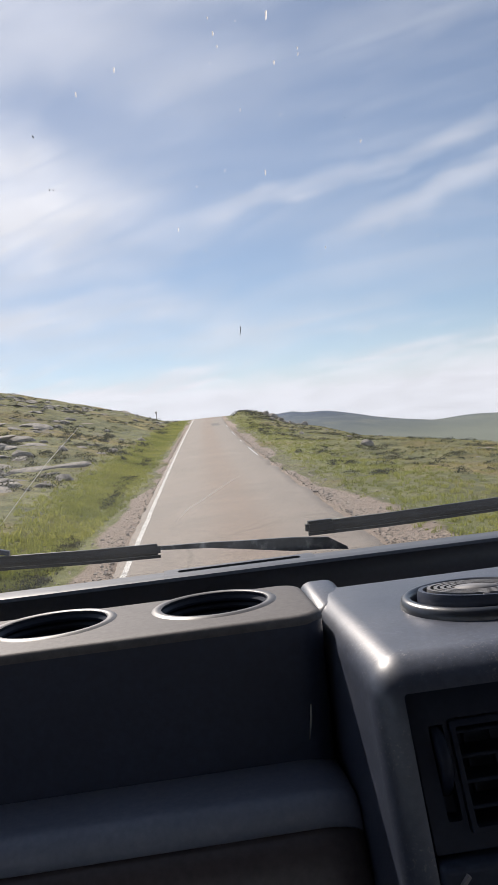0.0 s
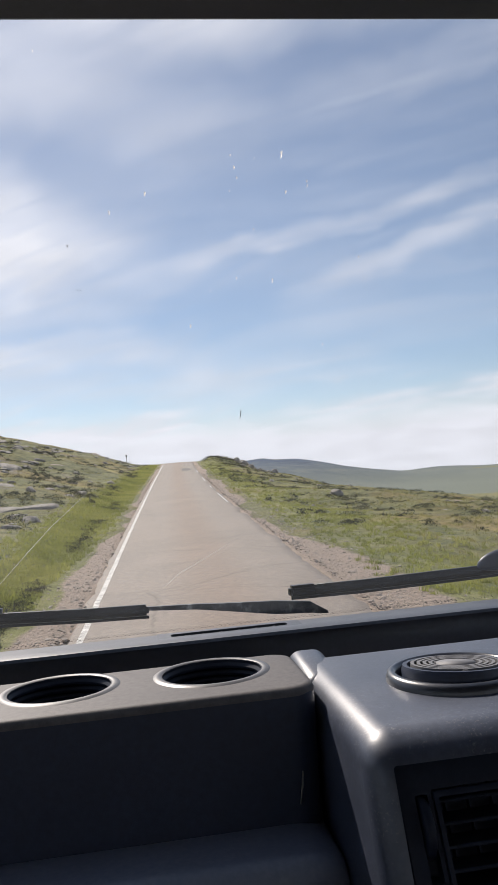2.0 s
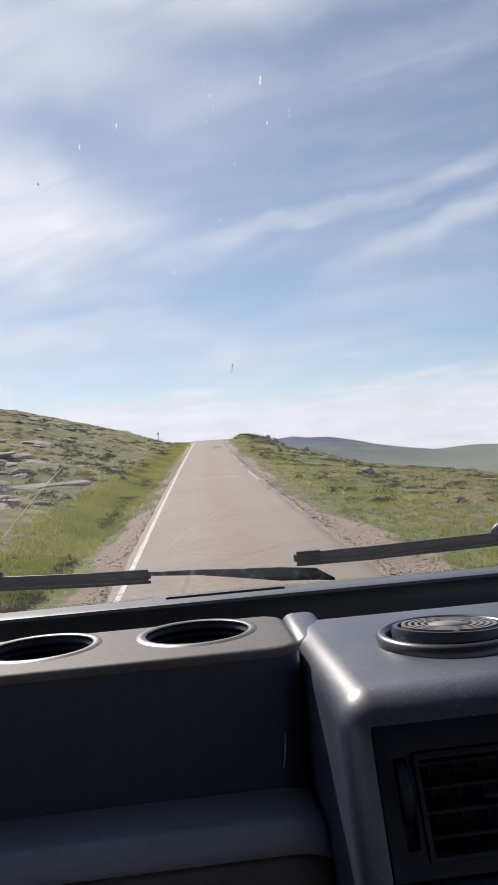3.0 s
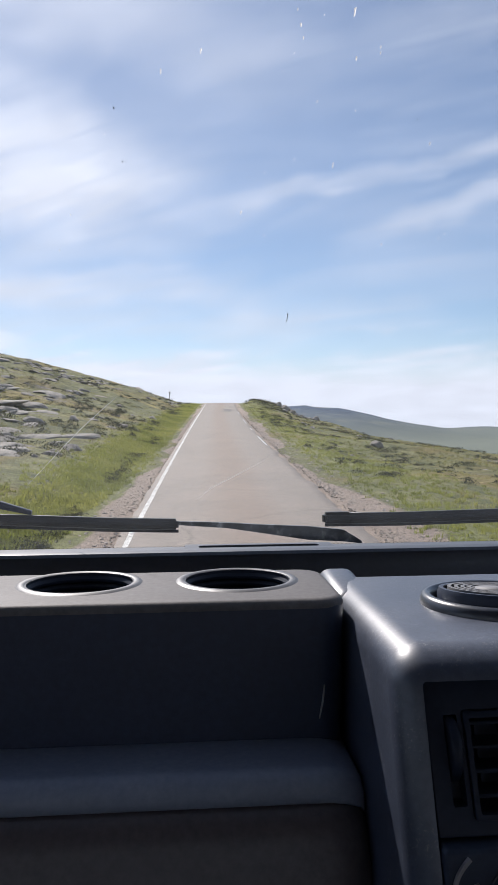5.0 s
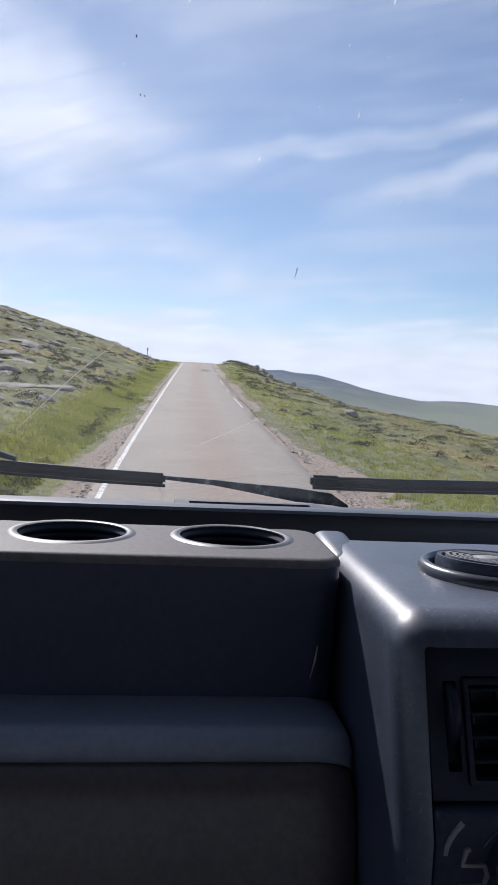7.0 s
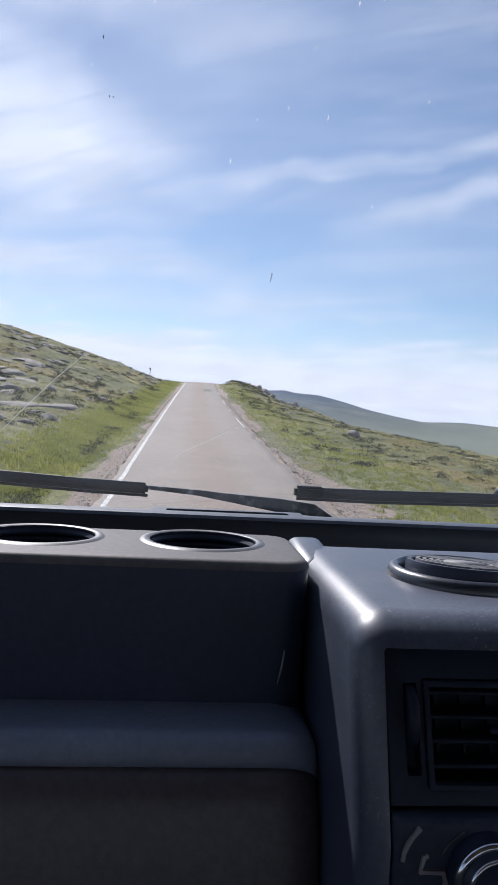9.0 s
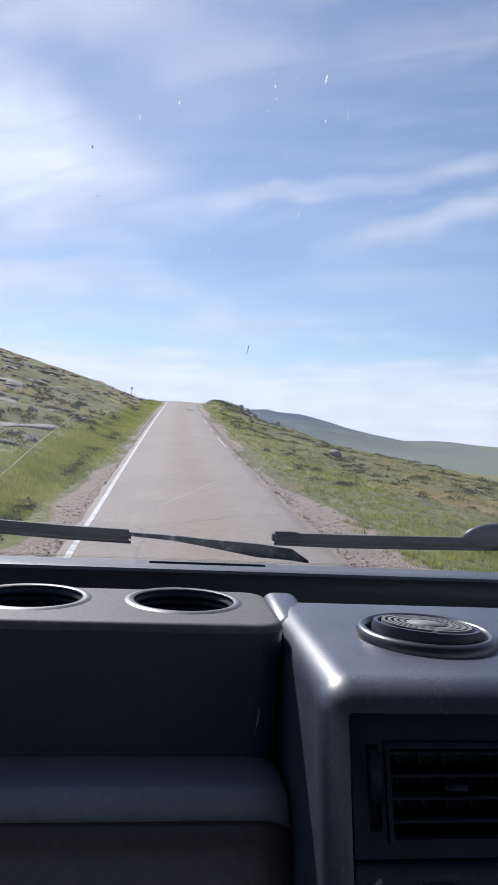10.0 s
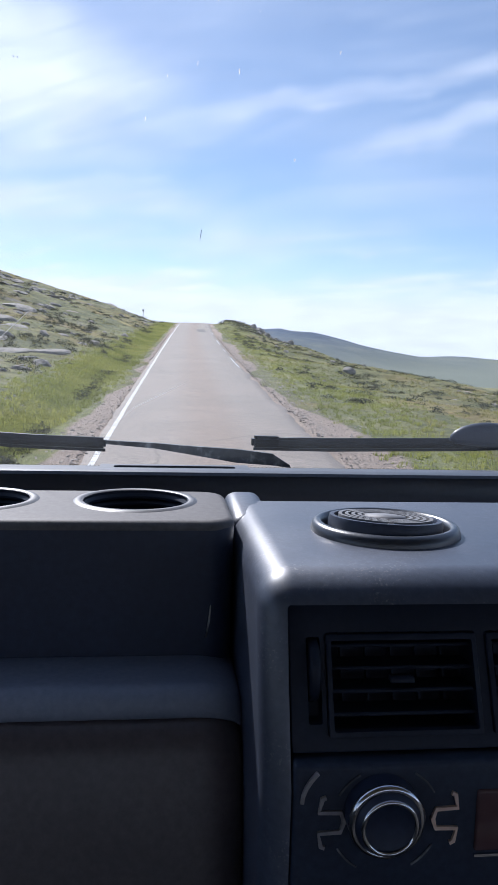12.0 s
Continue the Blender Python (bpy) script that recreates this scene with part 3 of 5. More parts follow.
def land(x, y):
    """Height of the ground: hillside to the left, a slope that breaks away to the right, a moor beyond."""
    s = x - road_x(y)
    z = road_z(y)
    if s < 0:
        d = -s - HALF
        k = 0.12 + 0.205 * blend(8, 75, y)
        h = 60 * k * (1 - math.exp(-max(0.0, d - 1.2 - 1.9 * blend(50, 82, y)) / 60))
        h += 0.16 * blend(0.9, 2.2, d) * blend(60, 20, y) - 0.04 * blend(0.05, 0.5, d) * (1 - blend(0.6, 1.6, d))
        h += blend(1.2, 6, d) * (0.42 * fbm(x, y, 9, 1.7) + 0.16 * fbm(x, y, 2.2, 4.1))
    else:
        d = s - HALF
        h = -(0.12 + 0.11 * blend(30, 78, y)) * max(0.0, d - 1.0) - 0.05 * blend(0.05, 0.5, d)
        brk = max(0.0, d - 13.5 + 5 * blend(30, 75, y))
        h -= 0.012 * brk**2 if brk < 18 else 0.012 * 18**2 + 0.432 * (brk - 18)
        knoll = math.exp(-(((d - 3.6) / 2.7) ** 4) - ((y - 86) / 8) ** 2)
        h += 0.80 * knoll * blend(0.6, 2.2, d)
        h += blend(0.9, 4, d) * (0.30 * fbm(x, y, 8, 2.3) + 0.13 * fbm(x, y, 2.0, 6.1))
    z += h
    r = math.hypot(x, y)
    moor = -15.0 + 3.5 * fbm(x, y, 160, 9.0) + 0.0015 * max(0, r - 400)
    far = blend(150, 330, r)
    z = z * (1 - far) + moor * far
    return max(z, moor) if s > 0 and r > 25 else z


def steps(*stretches):
    out = []
    for a, b, d in stretches:
        out += list(np.arange(a, b, d))
    return out


def make_ground():
    ys = steps((-300, -20, 28), (-20, 4, 2.0), (4, 60, 0.32), (60, 125, 0.65), (125, 340, 6))
    y = 340.0
    while y < 4800:
        ys.append(y)
        y *= 1.13
    ss = steps((-22, -5, 0.42), (-5, 7, 0.2), (7, 30, 0.5))
    side, x = [], 30.0
    while x < 4800:
        side.append(x)
        x *= 1.16
    left, x = [], -22.0
    while x > -4800:
        x *= 1.16
        left.append(x)
    ss = left[::-1] + ss + side
    verts, gravel, verge, rocky = [], [], [], []
    for y in ys:
        c = road_x(y)
        for s in ss:
            x = c + s
            z = land(x, y)
            d = abs(s) - HALF
            if d < 0.12:
                z -= 0.07 * blend(0.12, -0.1, d)
            verts.append((x, y, z))
            w = fbm(x, y, 3.0, 12.0, 2)
            wide = (0.26 + 0.40 * blend(22, 11, y) + 0.30 * w) if s < 0 else (0.42 + 0.40 * blend(17, 12, y) + 0.6 * fbm(x, y, 6.0, 15.0, 2))
            gravel.append(1 - blend(wide * 0.6, wide * 1.5, d))
            if s < 0:
                verge.append(blend(0.3, 0.8, d) * (1 - blend(1.2 + 0.7 * w, 2.2 + w, d)) * (0.65 + 0.5 * fbm(x, y, 5.0, 22.0, 2)))
            else:
                verge.append((0.38 + 0.6 * fbm(x, y, 4.0, 25.0, 2)) * blend(0.8, 1.4, d) * (1 - blend(2.2 + w, 5.0 + 2 * w, d)))
            rocky.append(blend(2.5, 6, d) * (1.0 if s < 0 else 0.5))
    n = len(ss)
    faces = [(j * n + i, j * n + i + 1, (j + 1) * n + i + 1, (j + 1) * n + i) for j in range(len(ys) - 1) for i in range(n - 1)]
    ob = mesh_object("ground", verts, faces, M["ground"], True)
    for name, vals in (("gravel", gravel), ("verge", verge), ("rocky", rocky)):
        ob.data.attributes.new(name, "FLOAT", "POINT").data.foreach_set("value", vals)
    return tagged(ob, "rough green and brown moorland with gravel shoulders", "ground", kind="structure")


def make_road():
    ys = steps((-40, 4, 2.0), (4, 60, 0.25), (60, 130, 0.6), (130, 200, 5))
    cols = [-1, -0.96, -0.85, -0.6, -0.3, 0, 0.3, 0.6, 0.85, 0.96, 1]
    verts, across = [], []
    for y in ys:
        c, z = road_x(y), road_z(y)
        lo = -HALF - 0.10 + 0.06 * fbm(0, y, 1.1, 3.0, 4)
        hi = HALF + 0.04 + 0.16 * fbm(9, y, 1.5, 5.0, 4)
        for k in cols:
            s = (hi if k > 0 else -lo) * k
            drop = -0.06 if abs(k) == 1 else 0.0
            verts.append((c + s, y, z + 0.012 + drop - 0.02 * k * k + 0.001 * noise.noise((s, y * 0.4, 2.0))))
            across.append(0.5 + 0.5 * k)
    n = len(cols)
    faces = [(j * n + i, j * n + i + 1, (j + 1) * n + i + 1, (j + 1) * n + i) for j in range(len(ys) - 1) for i in range(n - 1)]
    ob = mesh_object("road", verts, faces, M["asphalt"], True)
    ob.data.attributes.new("across", "FLOAT", "POINT").data.foreach_set("value", across)
    return tagged(ob, "narrow worn grey asphalt lane with ragged edges", "road", kind="structure")


def make_line(name, offset, spans, width, seed):
    """Painted edge line, broken where the edge has crumbled."""
    verts, faces = [], []
    for a, b in spans:
        ys = list(np.arange(a, b, 0.3))
        for j, y in enumerate(ys):
            c, k = road_x(y), offset / HALF
            z = road_z(y) + 0.017 - 0.02 * k * k + 0.001 * noise.noise((offset, y * 0.4, 2.0))
            wob = 0.02 * noise.noise((y * 0.9, seed, 0))
            l = width / 2 * (1 + 0.22 * noise.noise((y * 0.8, seed, 4)))
            r = width / 2 * (1 + 0.22 * noise.noise((y * 0.8, seed, 8)))
            verts += [(c + offset + wob - l, y, z), (c + offset + wob + r, y, z)]
            if j:
                q = len(verts)
                faces.append((q - 4, q - 3, q - 1, q - 2))
    ob = mesh_object(name, verts, faces, M["paint"])
    return tagged(ob, "worn white painted line along the road edge", "road marking", kind="structure")


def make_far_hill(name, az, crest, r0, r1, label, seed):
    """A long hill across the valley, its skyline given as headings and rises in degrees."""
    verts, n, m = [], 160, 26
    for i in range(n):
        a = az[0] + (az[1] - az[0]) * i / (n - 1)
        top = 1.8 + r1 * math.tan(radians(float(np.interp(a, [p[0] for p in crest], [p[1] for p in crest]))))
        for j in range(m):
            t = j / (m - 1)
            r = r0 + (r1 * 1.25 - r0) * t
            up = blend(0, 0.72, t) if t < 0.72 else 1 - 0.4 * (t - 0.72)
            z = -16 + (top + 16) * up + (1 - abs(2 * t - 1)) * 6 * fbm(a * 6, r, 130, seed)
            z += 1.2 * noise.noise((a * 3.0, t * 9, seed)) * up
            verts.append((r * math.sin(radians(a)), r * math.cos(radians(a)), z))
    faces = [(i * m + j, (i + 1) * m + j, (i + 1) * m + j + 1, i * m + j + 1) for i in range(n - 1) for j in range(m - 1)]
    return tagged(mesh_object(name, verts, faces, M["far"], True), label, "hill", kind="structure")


make_ground()
make_road()
make_line("road_line_left", -1.53, [(-30, 37), (37.6, 63), (64.5, 110)], 0.072, 1.0)
make_line("road_line_right", 1.52, [(-30, 6), (27.5, 33.5), (38, 40), (45, 51), (59, 63)], 0.055, 2.0)


def make_patch(y0, y1, s0, s1):
    """A sunken dark repair in the lane, with a ragged outline."""
    ring = []
    for i in range(26):
        a = 2 * math.pi * i / 26
        k = 1 + 0.75 * noise.noise((math.cos(a) * 2.6, math.sin(a) * 2.6, y0))
        y, s = (y0 + y1) / 2 + (y1 - y0) / 2 * k * math.sin(a), (s0 + s1) / 2 + (s1 - s0) / 2 * k * math.cos(a)
        ring.append((road_x(y) + s, y, road_z(y) + 0.018 - 0.02 * (s / HALF) ** 2))
    ob = mesh_object("road_patch", ring, [tuple(range(26))], M["patch"])
    return tagged(ob, "dark broken patch in the worn asphalt", "road patch", kind="structure")


M["patch"] = plain("broken_asphalt", [(0.3, (0.11, 0.097, 0.088)), (0.7, (0.18, 0.16, 0.145))], 5, 0.9, 30, 0.5, 0.01)
make_patch(64.0, 70.0, 0.25, 1.10)
# both hills carry the haze in their colour
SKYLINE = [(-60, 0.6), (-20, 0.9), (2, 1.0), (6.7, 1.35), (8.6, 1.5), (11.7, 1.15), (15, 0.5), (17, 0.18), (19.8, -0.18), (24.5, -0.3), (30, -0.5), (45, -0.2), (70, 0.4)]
make_far_hill("far_hill", (-60, 70), SKYLINE, 300, 1250, "long moorland hill across the valley, tinted blue for haze", 3.0)
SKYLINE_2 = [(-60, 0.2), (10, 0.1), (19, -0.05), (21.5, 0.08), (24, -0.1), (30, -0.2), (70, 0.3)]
make_far_hill("far_hill_range", (-60, 70), SKYLINE_2, 2300, 3600, "mountain range on the skyline, tinted blue for haze", 8.0)


# ---- rocks ----
def rock_mesh(seed, flat, sub=3):
    bm = bmesh.new()
    bmesh.ops.create_icosphere(bm, subdivisions=sub, radius=1.0)
    rng = random.Random(seed)
    planes = [(Vector((rng.uniform(-1, 1), rng.uniform(-1, 1), rng.uniform(-0.5, 1))).normalized(), rng.uniform(0.55, 0.85)) for _ in range(9)]
    for v in bm.verts:
        p = v.co.copy()
        for nrm, dist in planes:
            over = p.dot(nrm) - dist
            if over > 0:
                p -= nrm * over * 0.92
        p *= 1 + 0.14 * noise.noise(p * 1.8 + Vector((seed, 0, 0))) + 0.05 * noise.noise(p * 5.0 + Vector((0, seed, 0)))
        v.co = Vector((p.x, p.y * 0.8, p.z * flat))
    for fc in bm.faces:
        fc.smooth = False
    me = bpy.data.meshes.new("rock")
    bm.to_mesh(me)
    bm.free()
    me.materials.append(M["granite"])
    return me


ROUND = [rock_mesh(s, 0.62, 2) for s in (1, 2, 3, 4, 5)]
SLABS = [rock_mesh(s, 0.17, 3) for s in (11, 12, 13, 14)]
rng = random.Random(5)


def put_rock(me, x, y, size, label, group, sink=0.3, turn=None, squash=1.0, stretch=1.0):
    ob = new("rock", me)
    h = min(v.co.z for v in me.vertices)
    top = max(v.co.z for v in me.vertices)
    lie = Vector(((land(x - 0.4, y) - land(x + 0.4, y)) / 0.8, (land(x, y - 0.4) - land(x, y + 0.4)) / 0.8, 1.0)).to_track_quat("Z", "Y")
    own = Euler((rng.uniform(-0.12, 0.12), rng.uniform(-0.12, 0.12), rng.uniform(0, 6.28) if turn is None else turn)).to_quaternion()
    ob.matrix_basis = Matrix.LocRotScale((x, y, land(x, y) - size * squash * (h + sink * (top - h))), lie @ own, (size * stretch, size, size * squash))
    return tagged(ob, label, "rock", group)


def clear_of_road(x, y, gap):
    return abs(x - road_x(y)) > HALF + gap


# slabs that lie along the left hillside
count = 0
while count < 150:
    y = 14 + 74 * rng.random() ** 0.9
    s = -rng.uniform(2.6, 5 + y * 0.24)
    x = road_x(y) + s - HALF
    if noise.noise((x * 0.13, y * 0.09, 20.0)) < -0.12:
        continue
    size = rng.uniform(0.26, 0.78) * (1.25 if s < -6 else 0.8)
    if rng.random() < 0.45:
        put_rock(rng.choice(SLABS), x, y, size, "flat pale granite slab lying in moorland turf", "slabs on the hillside", 0.5, rng.uniform(-0.4, 0.4), rng.uniform(0.8, 1.5), rng.uniform(1.1, 1.9))
    else:
        put_rock(rng.choice(ROUND), x, y, size * 0.75, "low worn granite hump sunk in moorland turf", "humps on the hillside", 0.5, rng.uniform(-0.6, 0.6), rng.uniform(0.35, 0.6))
    count += 1
count = 0
while count < 75:
    y = 13 + 76 * rng.random()
    s = -rng.uniform(2.2, 5 + y * 0.24)
    x = road_x(y) + s - HALF
    put_rock(rng.choice(ROUND), x, y, rng.uniform(0.10, 0.38), "rounded grey granite rock on the grassy hillside", "rocks on the hillside", 0.42, None, 0.8)
    count += 1
count = 0
while count < 48:
    y = 14 + 66 * rng.random()
    s = rng.uniform(2.6, 13)
    x = road_x(y) + s + HALF
    put_rock(rng.choice(ROUND + SLABS), x, y, rng.uniform(0.10, 0.34), "small grey rock in rough grass below the road", "rocks on the slope", 0.42, None, 0.7)
    count += 1
# broken ledges at the foot of the hillside
for i in range(34):
    y = 13.5 + 20 * rng.random()
    x = road_x(y) - HALF - 3.0 - (0.05 + 0.13 * rng.random()) * y
    put_rock(rng.choice(ROUND + SLABS), x, y, rng.uniform(0.25, 0.62), "broken grey-brown granite ledge in the turf", "ledges on the hillside", 0.48, rng.uniform(-0.5, 0.5), rng.uniform(0.5, 0.9))
# pale boulder and the dark outcrop on the knoll by the crest
put_rock(ROUND[1], road_x(33) + HALF + 5.0, 33, 0.34, "pale boulder in rough grass beside the road", "", 0.3)
for i in range(16):
    y = 80 + 9 * rng.random()
    x = road_x(y) + HALF + rng.uniform(4.6, 8.5)
    put_rock(rng.choice(ROUND), x, y, rng.uniform(0.25, 0.6), "dark weathered rock of the outcrop by the crest", "outcrop on the knoll", 0.3)
# loose stones on the shoulders, too many to count
verts, faces = [], []
PEBBLES = []
for k in range(6):
    bm = bmesh.new()
    bmesh.ops.create_icosphere(bm, subdivisions=1, radius=1.0)
    for v in bm.verts:
        v.co *= 1 + 0.55 * noise.noise(v.co * 1.1 + Vector((k * 7.3, 0, 0)))
    PEBBLES.append(([v.co.copy() for v in bm.verts], [tuple(v.index for v in f.verts) for f in bm.faces]))
    bm.free()
for _ in range(5200):
    y = 8 + 50 * rng.random() ** 1.4
    side = rng.choice((-1, 1, 1))
    d = abs(rng.gauss(0.30, 0.35)) * (1.0 if side < 0 else 1.15)
    x = road_x(y) + side * (HALF + 0.05 + d)
    size = rng.uniform(0.006, 0.024) * (2.0 if rng.random() < 0.06 else 1)
    a, z = rng.uniform(0, 6.28), land(x, y)
    q = len(verts)
    ca, sa = math.cos(a) * size, math.sin(a) * size
    pts, tris = rng.choice(PEBBLES)
    verts += [(x + p[0] * ca - p[1] * sa, y + p[0] * sa + p[1] * ca, z + p[2] * size * 0.62) for p in pts]
    faces += [tuple(q + i for i in fc) for fc in tris]
M["stone"] = plain("loose_stone", [(0.3, (0.27, 0.22, 0.185)), (0.5, (0.37, 0.31, 0.26)), (0.7, (0.50, 0.43, 0.37))], 3, 0.9, spread=0.2)
tagged(mesh_object("gravel", verts, faces, M["stone"]), "loose brown and grey stones on the road shoulders", "gravel", kind="stuff")


# ---- plants ----
def grass_object(name, spots, mat, label):
    """Tufts of bent blades, each blade two tapering pieces."""
    verts, faces = [], []
    for x, y, tall, blades in spots:
        z = land(x, y) - 0.02
        for _ in range(blades):
            a, lean = rng.uniform(0, 6.28), rng.uniform(0.1, 0.75)
            bx, by = x + rng.gauss(0, tall * 0.35), y + rng.gauss(0, tall * 0.35)
            h = tall * rng.uniform(0.6, 1.15)
            w = h * 0.032 + 0.0032
            px_, py_ = -math.sin(a) * w, math.cos(a) * w
            ox, oy = math.cos(a) * h * lean, math.sin(a) * h * lean
            q = len(verts)
            verts += [(bx - px_, by - py_, z), (bx + px_, by + py_, z), (bx + ox * 0.35 + px_ * 0.7, by + oy * 0.35 + py_ * 0.7, z + h * 0.6),
                      (bx + ox * 0.35 - px_ * 0.7, by + oy * 0.35 - py_ * 0.7, z + h * 0.6), (bx + ox, by + oy, z + h * (1.0 - 0.25 * lean))]
            faces += [(q, q + 1, q + 2, q + 3), (q + 3, q + 2, q + 4)]
    return tagged(mesh_object(name, verts, faces, mat), label, "grass", kind="stuff")


spots = []
for _ in range(15000):
    y = 9 + 75 * rng.random() ** 1.35
    left = rng.random() < 0.70
    d = rng.gauss(1.35, 0.48) if left else rng.gauss(2.2, 1.2)
    if d < (0.45 + 0.45 * blend(19, 11, y) if left else 0.72) + 0.3 * noise.noise((y * 0.5, 3.0 if left else 8.0, 0)):
        continue
    spots.append((road_x(y) + (-1 if left else 1) * (HALF + d), y, rng.uniform(0.05, 0.12), 17))
grass_object("verge_grass", spots, M["grass"], "lush yellow-green grass along both road verges")
spots = []
for _ in range(21000):
    y = 10 + 80 * rng.random() ** 1.1
    left = rng.random() < 0.42
    d = 2.2 + (rng.random() ** 0.8) * ((4 + y * 0.25) if left else 12)
    x = road_x(y) + (-1 if left else 1) * (HALF + d)
    if noise.noise((x * 0.5, y * 0.3, 31.0)) < -0.15:
        continue
    spots.append((x, y, rng.uniform(0.05, 0.13), 8))
grass_object("moor_grass", spots, M["dry"], "tufted olive and straw moor grass over the slopes")


def shrub_object(name, count, place, size, label):
    """Low heath bushes: clumps of small leaf blades over a broken dome, with gaps."""
    verts, faces, made = [], [], 0
    while made < count:
        x, y = place()
        if not clear_of_road(x, y, 0.9) or noise.noise((x * 0.3, y * 0.22, 44.0)) < -0.1:
            continue
        made += 1
        r = rng.uniform(*size)
        z, lean = land(x, y), rng.uniform(0.6, 1.4)
        lumps = [(rng.gauss(0, 0.45), rng.gauss(0, 0.45), rng.uniform(0.45, 0.8)) for _ in range(4)]
        for _ in range(int(110 + 160 * r)):
            lx, ly, lr = rng.choice(lumps)
            u, v = rng.uniform(0, 6.28), rng.uniform(0.0, 1.45)
            cx = x + r * (lx + lr * math.cos(u) * math.sin(v)) * lean
            cy = y + r * (ly + lr * math.sin(u) * math.sin(v))
            cz = z - 0.02 + r * 0.75 * lr * math.cos(v) * rng.uniform(0.55, 1.05)
            s = r * rng.uniform(0.06, 0.13)
            a, b = rng.uniform(0, 6.28), rng.uniform(0.2, 1.3)
            ax = Vector((math.cos(a), math.sin(a), 0)) * s
            up = Vector((-math.sin(a) * math.cos(b), math.cos(a) * math.cos(b), math.sin(b))) * s * 1.3
            c = Vector((cx, cy, cz))
            q = len(verts)
            verts += [c - ax * 0.5, c + ax * 0.5, c + up + ax * 0.15]
            faces.append((q, q + 1, q + 2))
    return tagged(mesh_object(name, verts, faces, M["shrub"]), label, "shrubs", kind="stuff")


def left_slope():
    y = 12 + 78 * rng.random() ** 0.85
    return road_x(y) - HALF - rng.uniform(1.6, 5 + y * 0.24), y


def right_slope():
    y = 12 + 76 * rng.random() ** 0.85
    return road_x(y) + HALF + 1.4 + 13 * rng.random(), y


shrub_object("heath_shrubs", 800, left_slope, (0.14, 0.42), "low dark heath bushes scattered over the hillside")

def left_shoulder():
    y = 8.5 + 24 * rng.random() ** 1.5
    return road_x(y) - HALF - 0.92 - abs(rng.gauss(0, 0.16)), y


shrub_object("shoulder_weeds", 260, left_shoulder, (0.09, 0.20), "dark grey-green weeds along the gravel shoulder")
def knoll_top():
    y = 78 + 10 * rng.random()
    return road_x(y) + HALF + rng.uniform(1.2, 6.6), y


shrub_object("knoll_shrubs", 170, knoll_top, (0.14, 0.34), "dark heath bushes crowning the knoll by the crest")
shrub_object("slope_shrubs", 900, right_slope, (0.12, 0.36), "low olive and brown heath bushes below the road")


def marker_post(x, y):
    z = land(x, y)
    thing = empty("marker_post", (x, y, z), "slim weathered roadside post with a small plate", "post")
    part("post", rbox(-0.03, 0.03, -0.03, 0.03, -0.1, 1.05, 0.008, 2), M["post"], thing)
    part("plate", rbox(-0.09, 0.09, -0.045, -0.033, 0.86, 1.06, 0.004, 1), M["post"], thing, "small grey plate")
    return thing


marker_post(-1.75, 84.0)


# ---- the vehicle's cab ----
GLASS_Y, GLASS_Z, LEAN = 0.815, 1.69, 1.35     # the windscreen's plane


def glass_y(z):
    return GLASS_Y - LEAN * (z - GLASS_Z)


van = empty("van_body", (0.1, -0.6, 0.0), "boxy forward-control van standing on the road", "vehicle")
X0, X1, Y0 = -0.95, 1.05, -2.2


def van_part(name, bm, mat, label="", smooth=False):
    return wpart(name, bm, mat, van, label, smooth)


van_part("front_panel", rbox(X0, X1, 0.87, 0.93, 0.45, 1.632, 0.02), M["body"], "painted front panel under the windscreen")
van_part("floor_panel", rbox(X0, X1, Y0, 0.87, 0.60, 0.66, 0.01), M["dark_trim"])
# roof is out of view; its pale lining fills the cab with bounced light
van_part("roof", rbox(X0, X1, Y0, 0.29, 2.115, 2.165, 0.02), M["lining"], "unseen roof, lining kept pale to bounce light")
van_part("header", rbox(X0, X1, 0.245, 0.320, 2.0563, 2.12, 0.004), M["black"], "dark rail over the windscreen")
# rear is out of view; the gap under the rail is added for light
van_part("rear_wall", rbox(X0, X1, Y0, Y0 + 0.05, 0.66, 1.50, 0.01), M["trim"])
van_part("rear_rail", rbox(X0, X1, Y0, Y0 + 0.05, 1.98, 2.115, 0.01), M["trim"])
# sides are out of view; their long openings are added to brighten the cab
for name, x in (("side_wall", X0), ("side_wall", X1 - 0.05)):
    van_part(name, rbox(x, x + 0.05, Y0 + 0.05, 0.87, 0.45, 1.60, 0.008), M["trim"])
    van_part("window_rail", rbox(x, x + 0.05, Y0 + 0.05, 0.27, 2.01, 2.115, 0.008), M["trim"])
    van_part("door_post", rbox(x, x + 0.05, -0.62, -0.52, 1.60, 2.01, 0.008), M["trim"])
    van_part("corner_post", rbox(x, x + 0.05, Y0 + 0.05, Y0 + 0.15, 1.60, 2.01, 0.008), M["trim"])
    bm = bmesh.new()
    quad = []
    for z in (1.60, 2.10):
        quad.append([bm.verts.new((x + dx_, glass_y(z) + dy_, z)) for dx_, dy_ in ((0, -0.12), (0.05, -0.12), (0.05, 0.02), (0, 0.02))])
    for i in range(4):
        bm.faces.new((quad[0][i], quad[0][(i + 1) % 4], quad[1][(i + 1) % 4], quad[1][i]))
    bm.faces.new(quad[0])
    bm.faces.new(quad[1])
    bmesh.ops.bevel(bm, geom=bm.edges[:], offset=0.008, segments=2, affect="EDGES")
    van_part("pillar", bm, M["trim"])
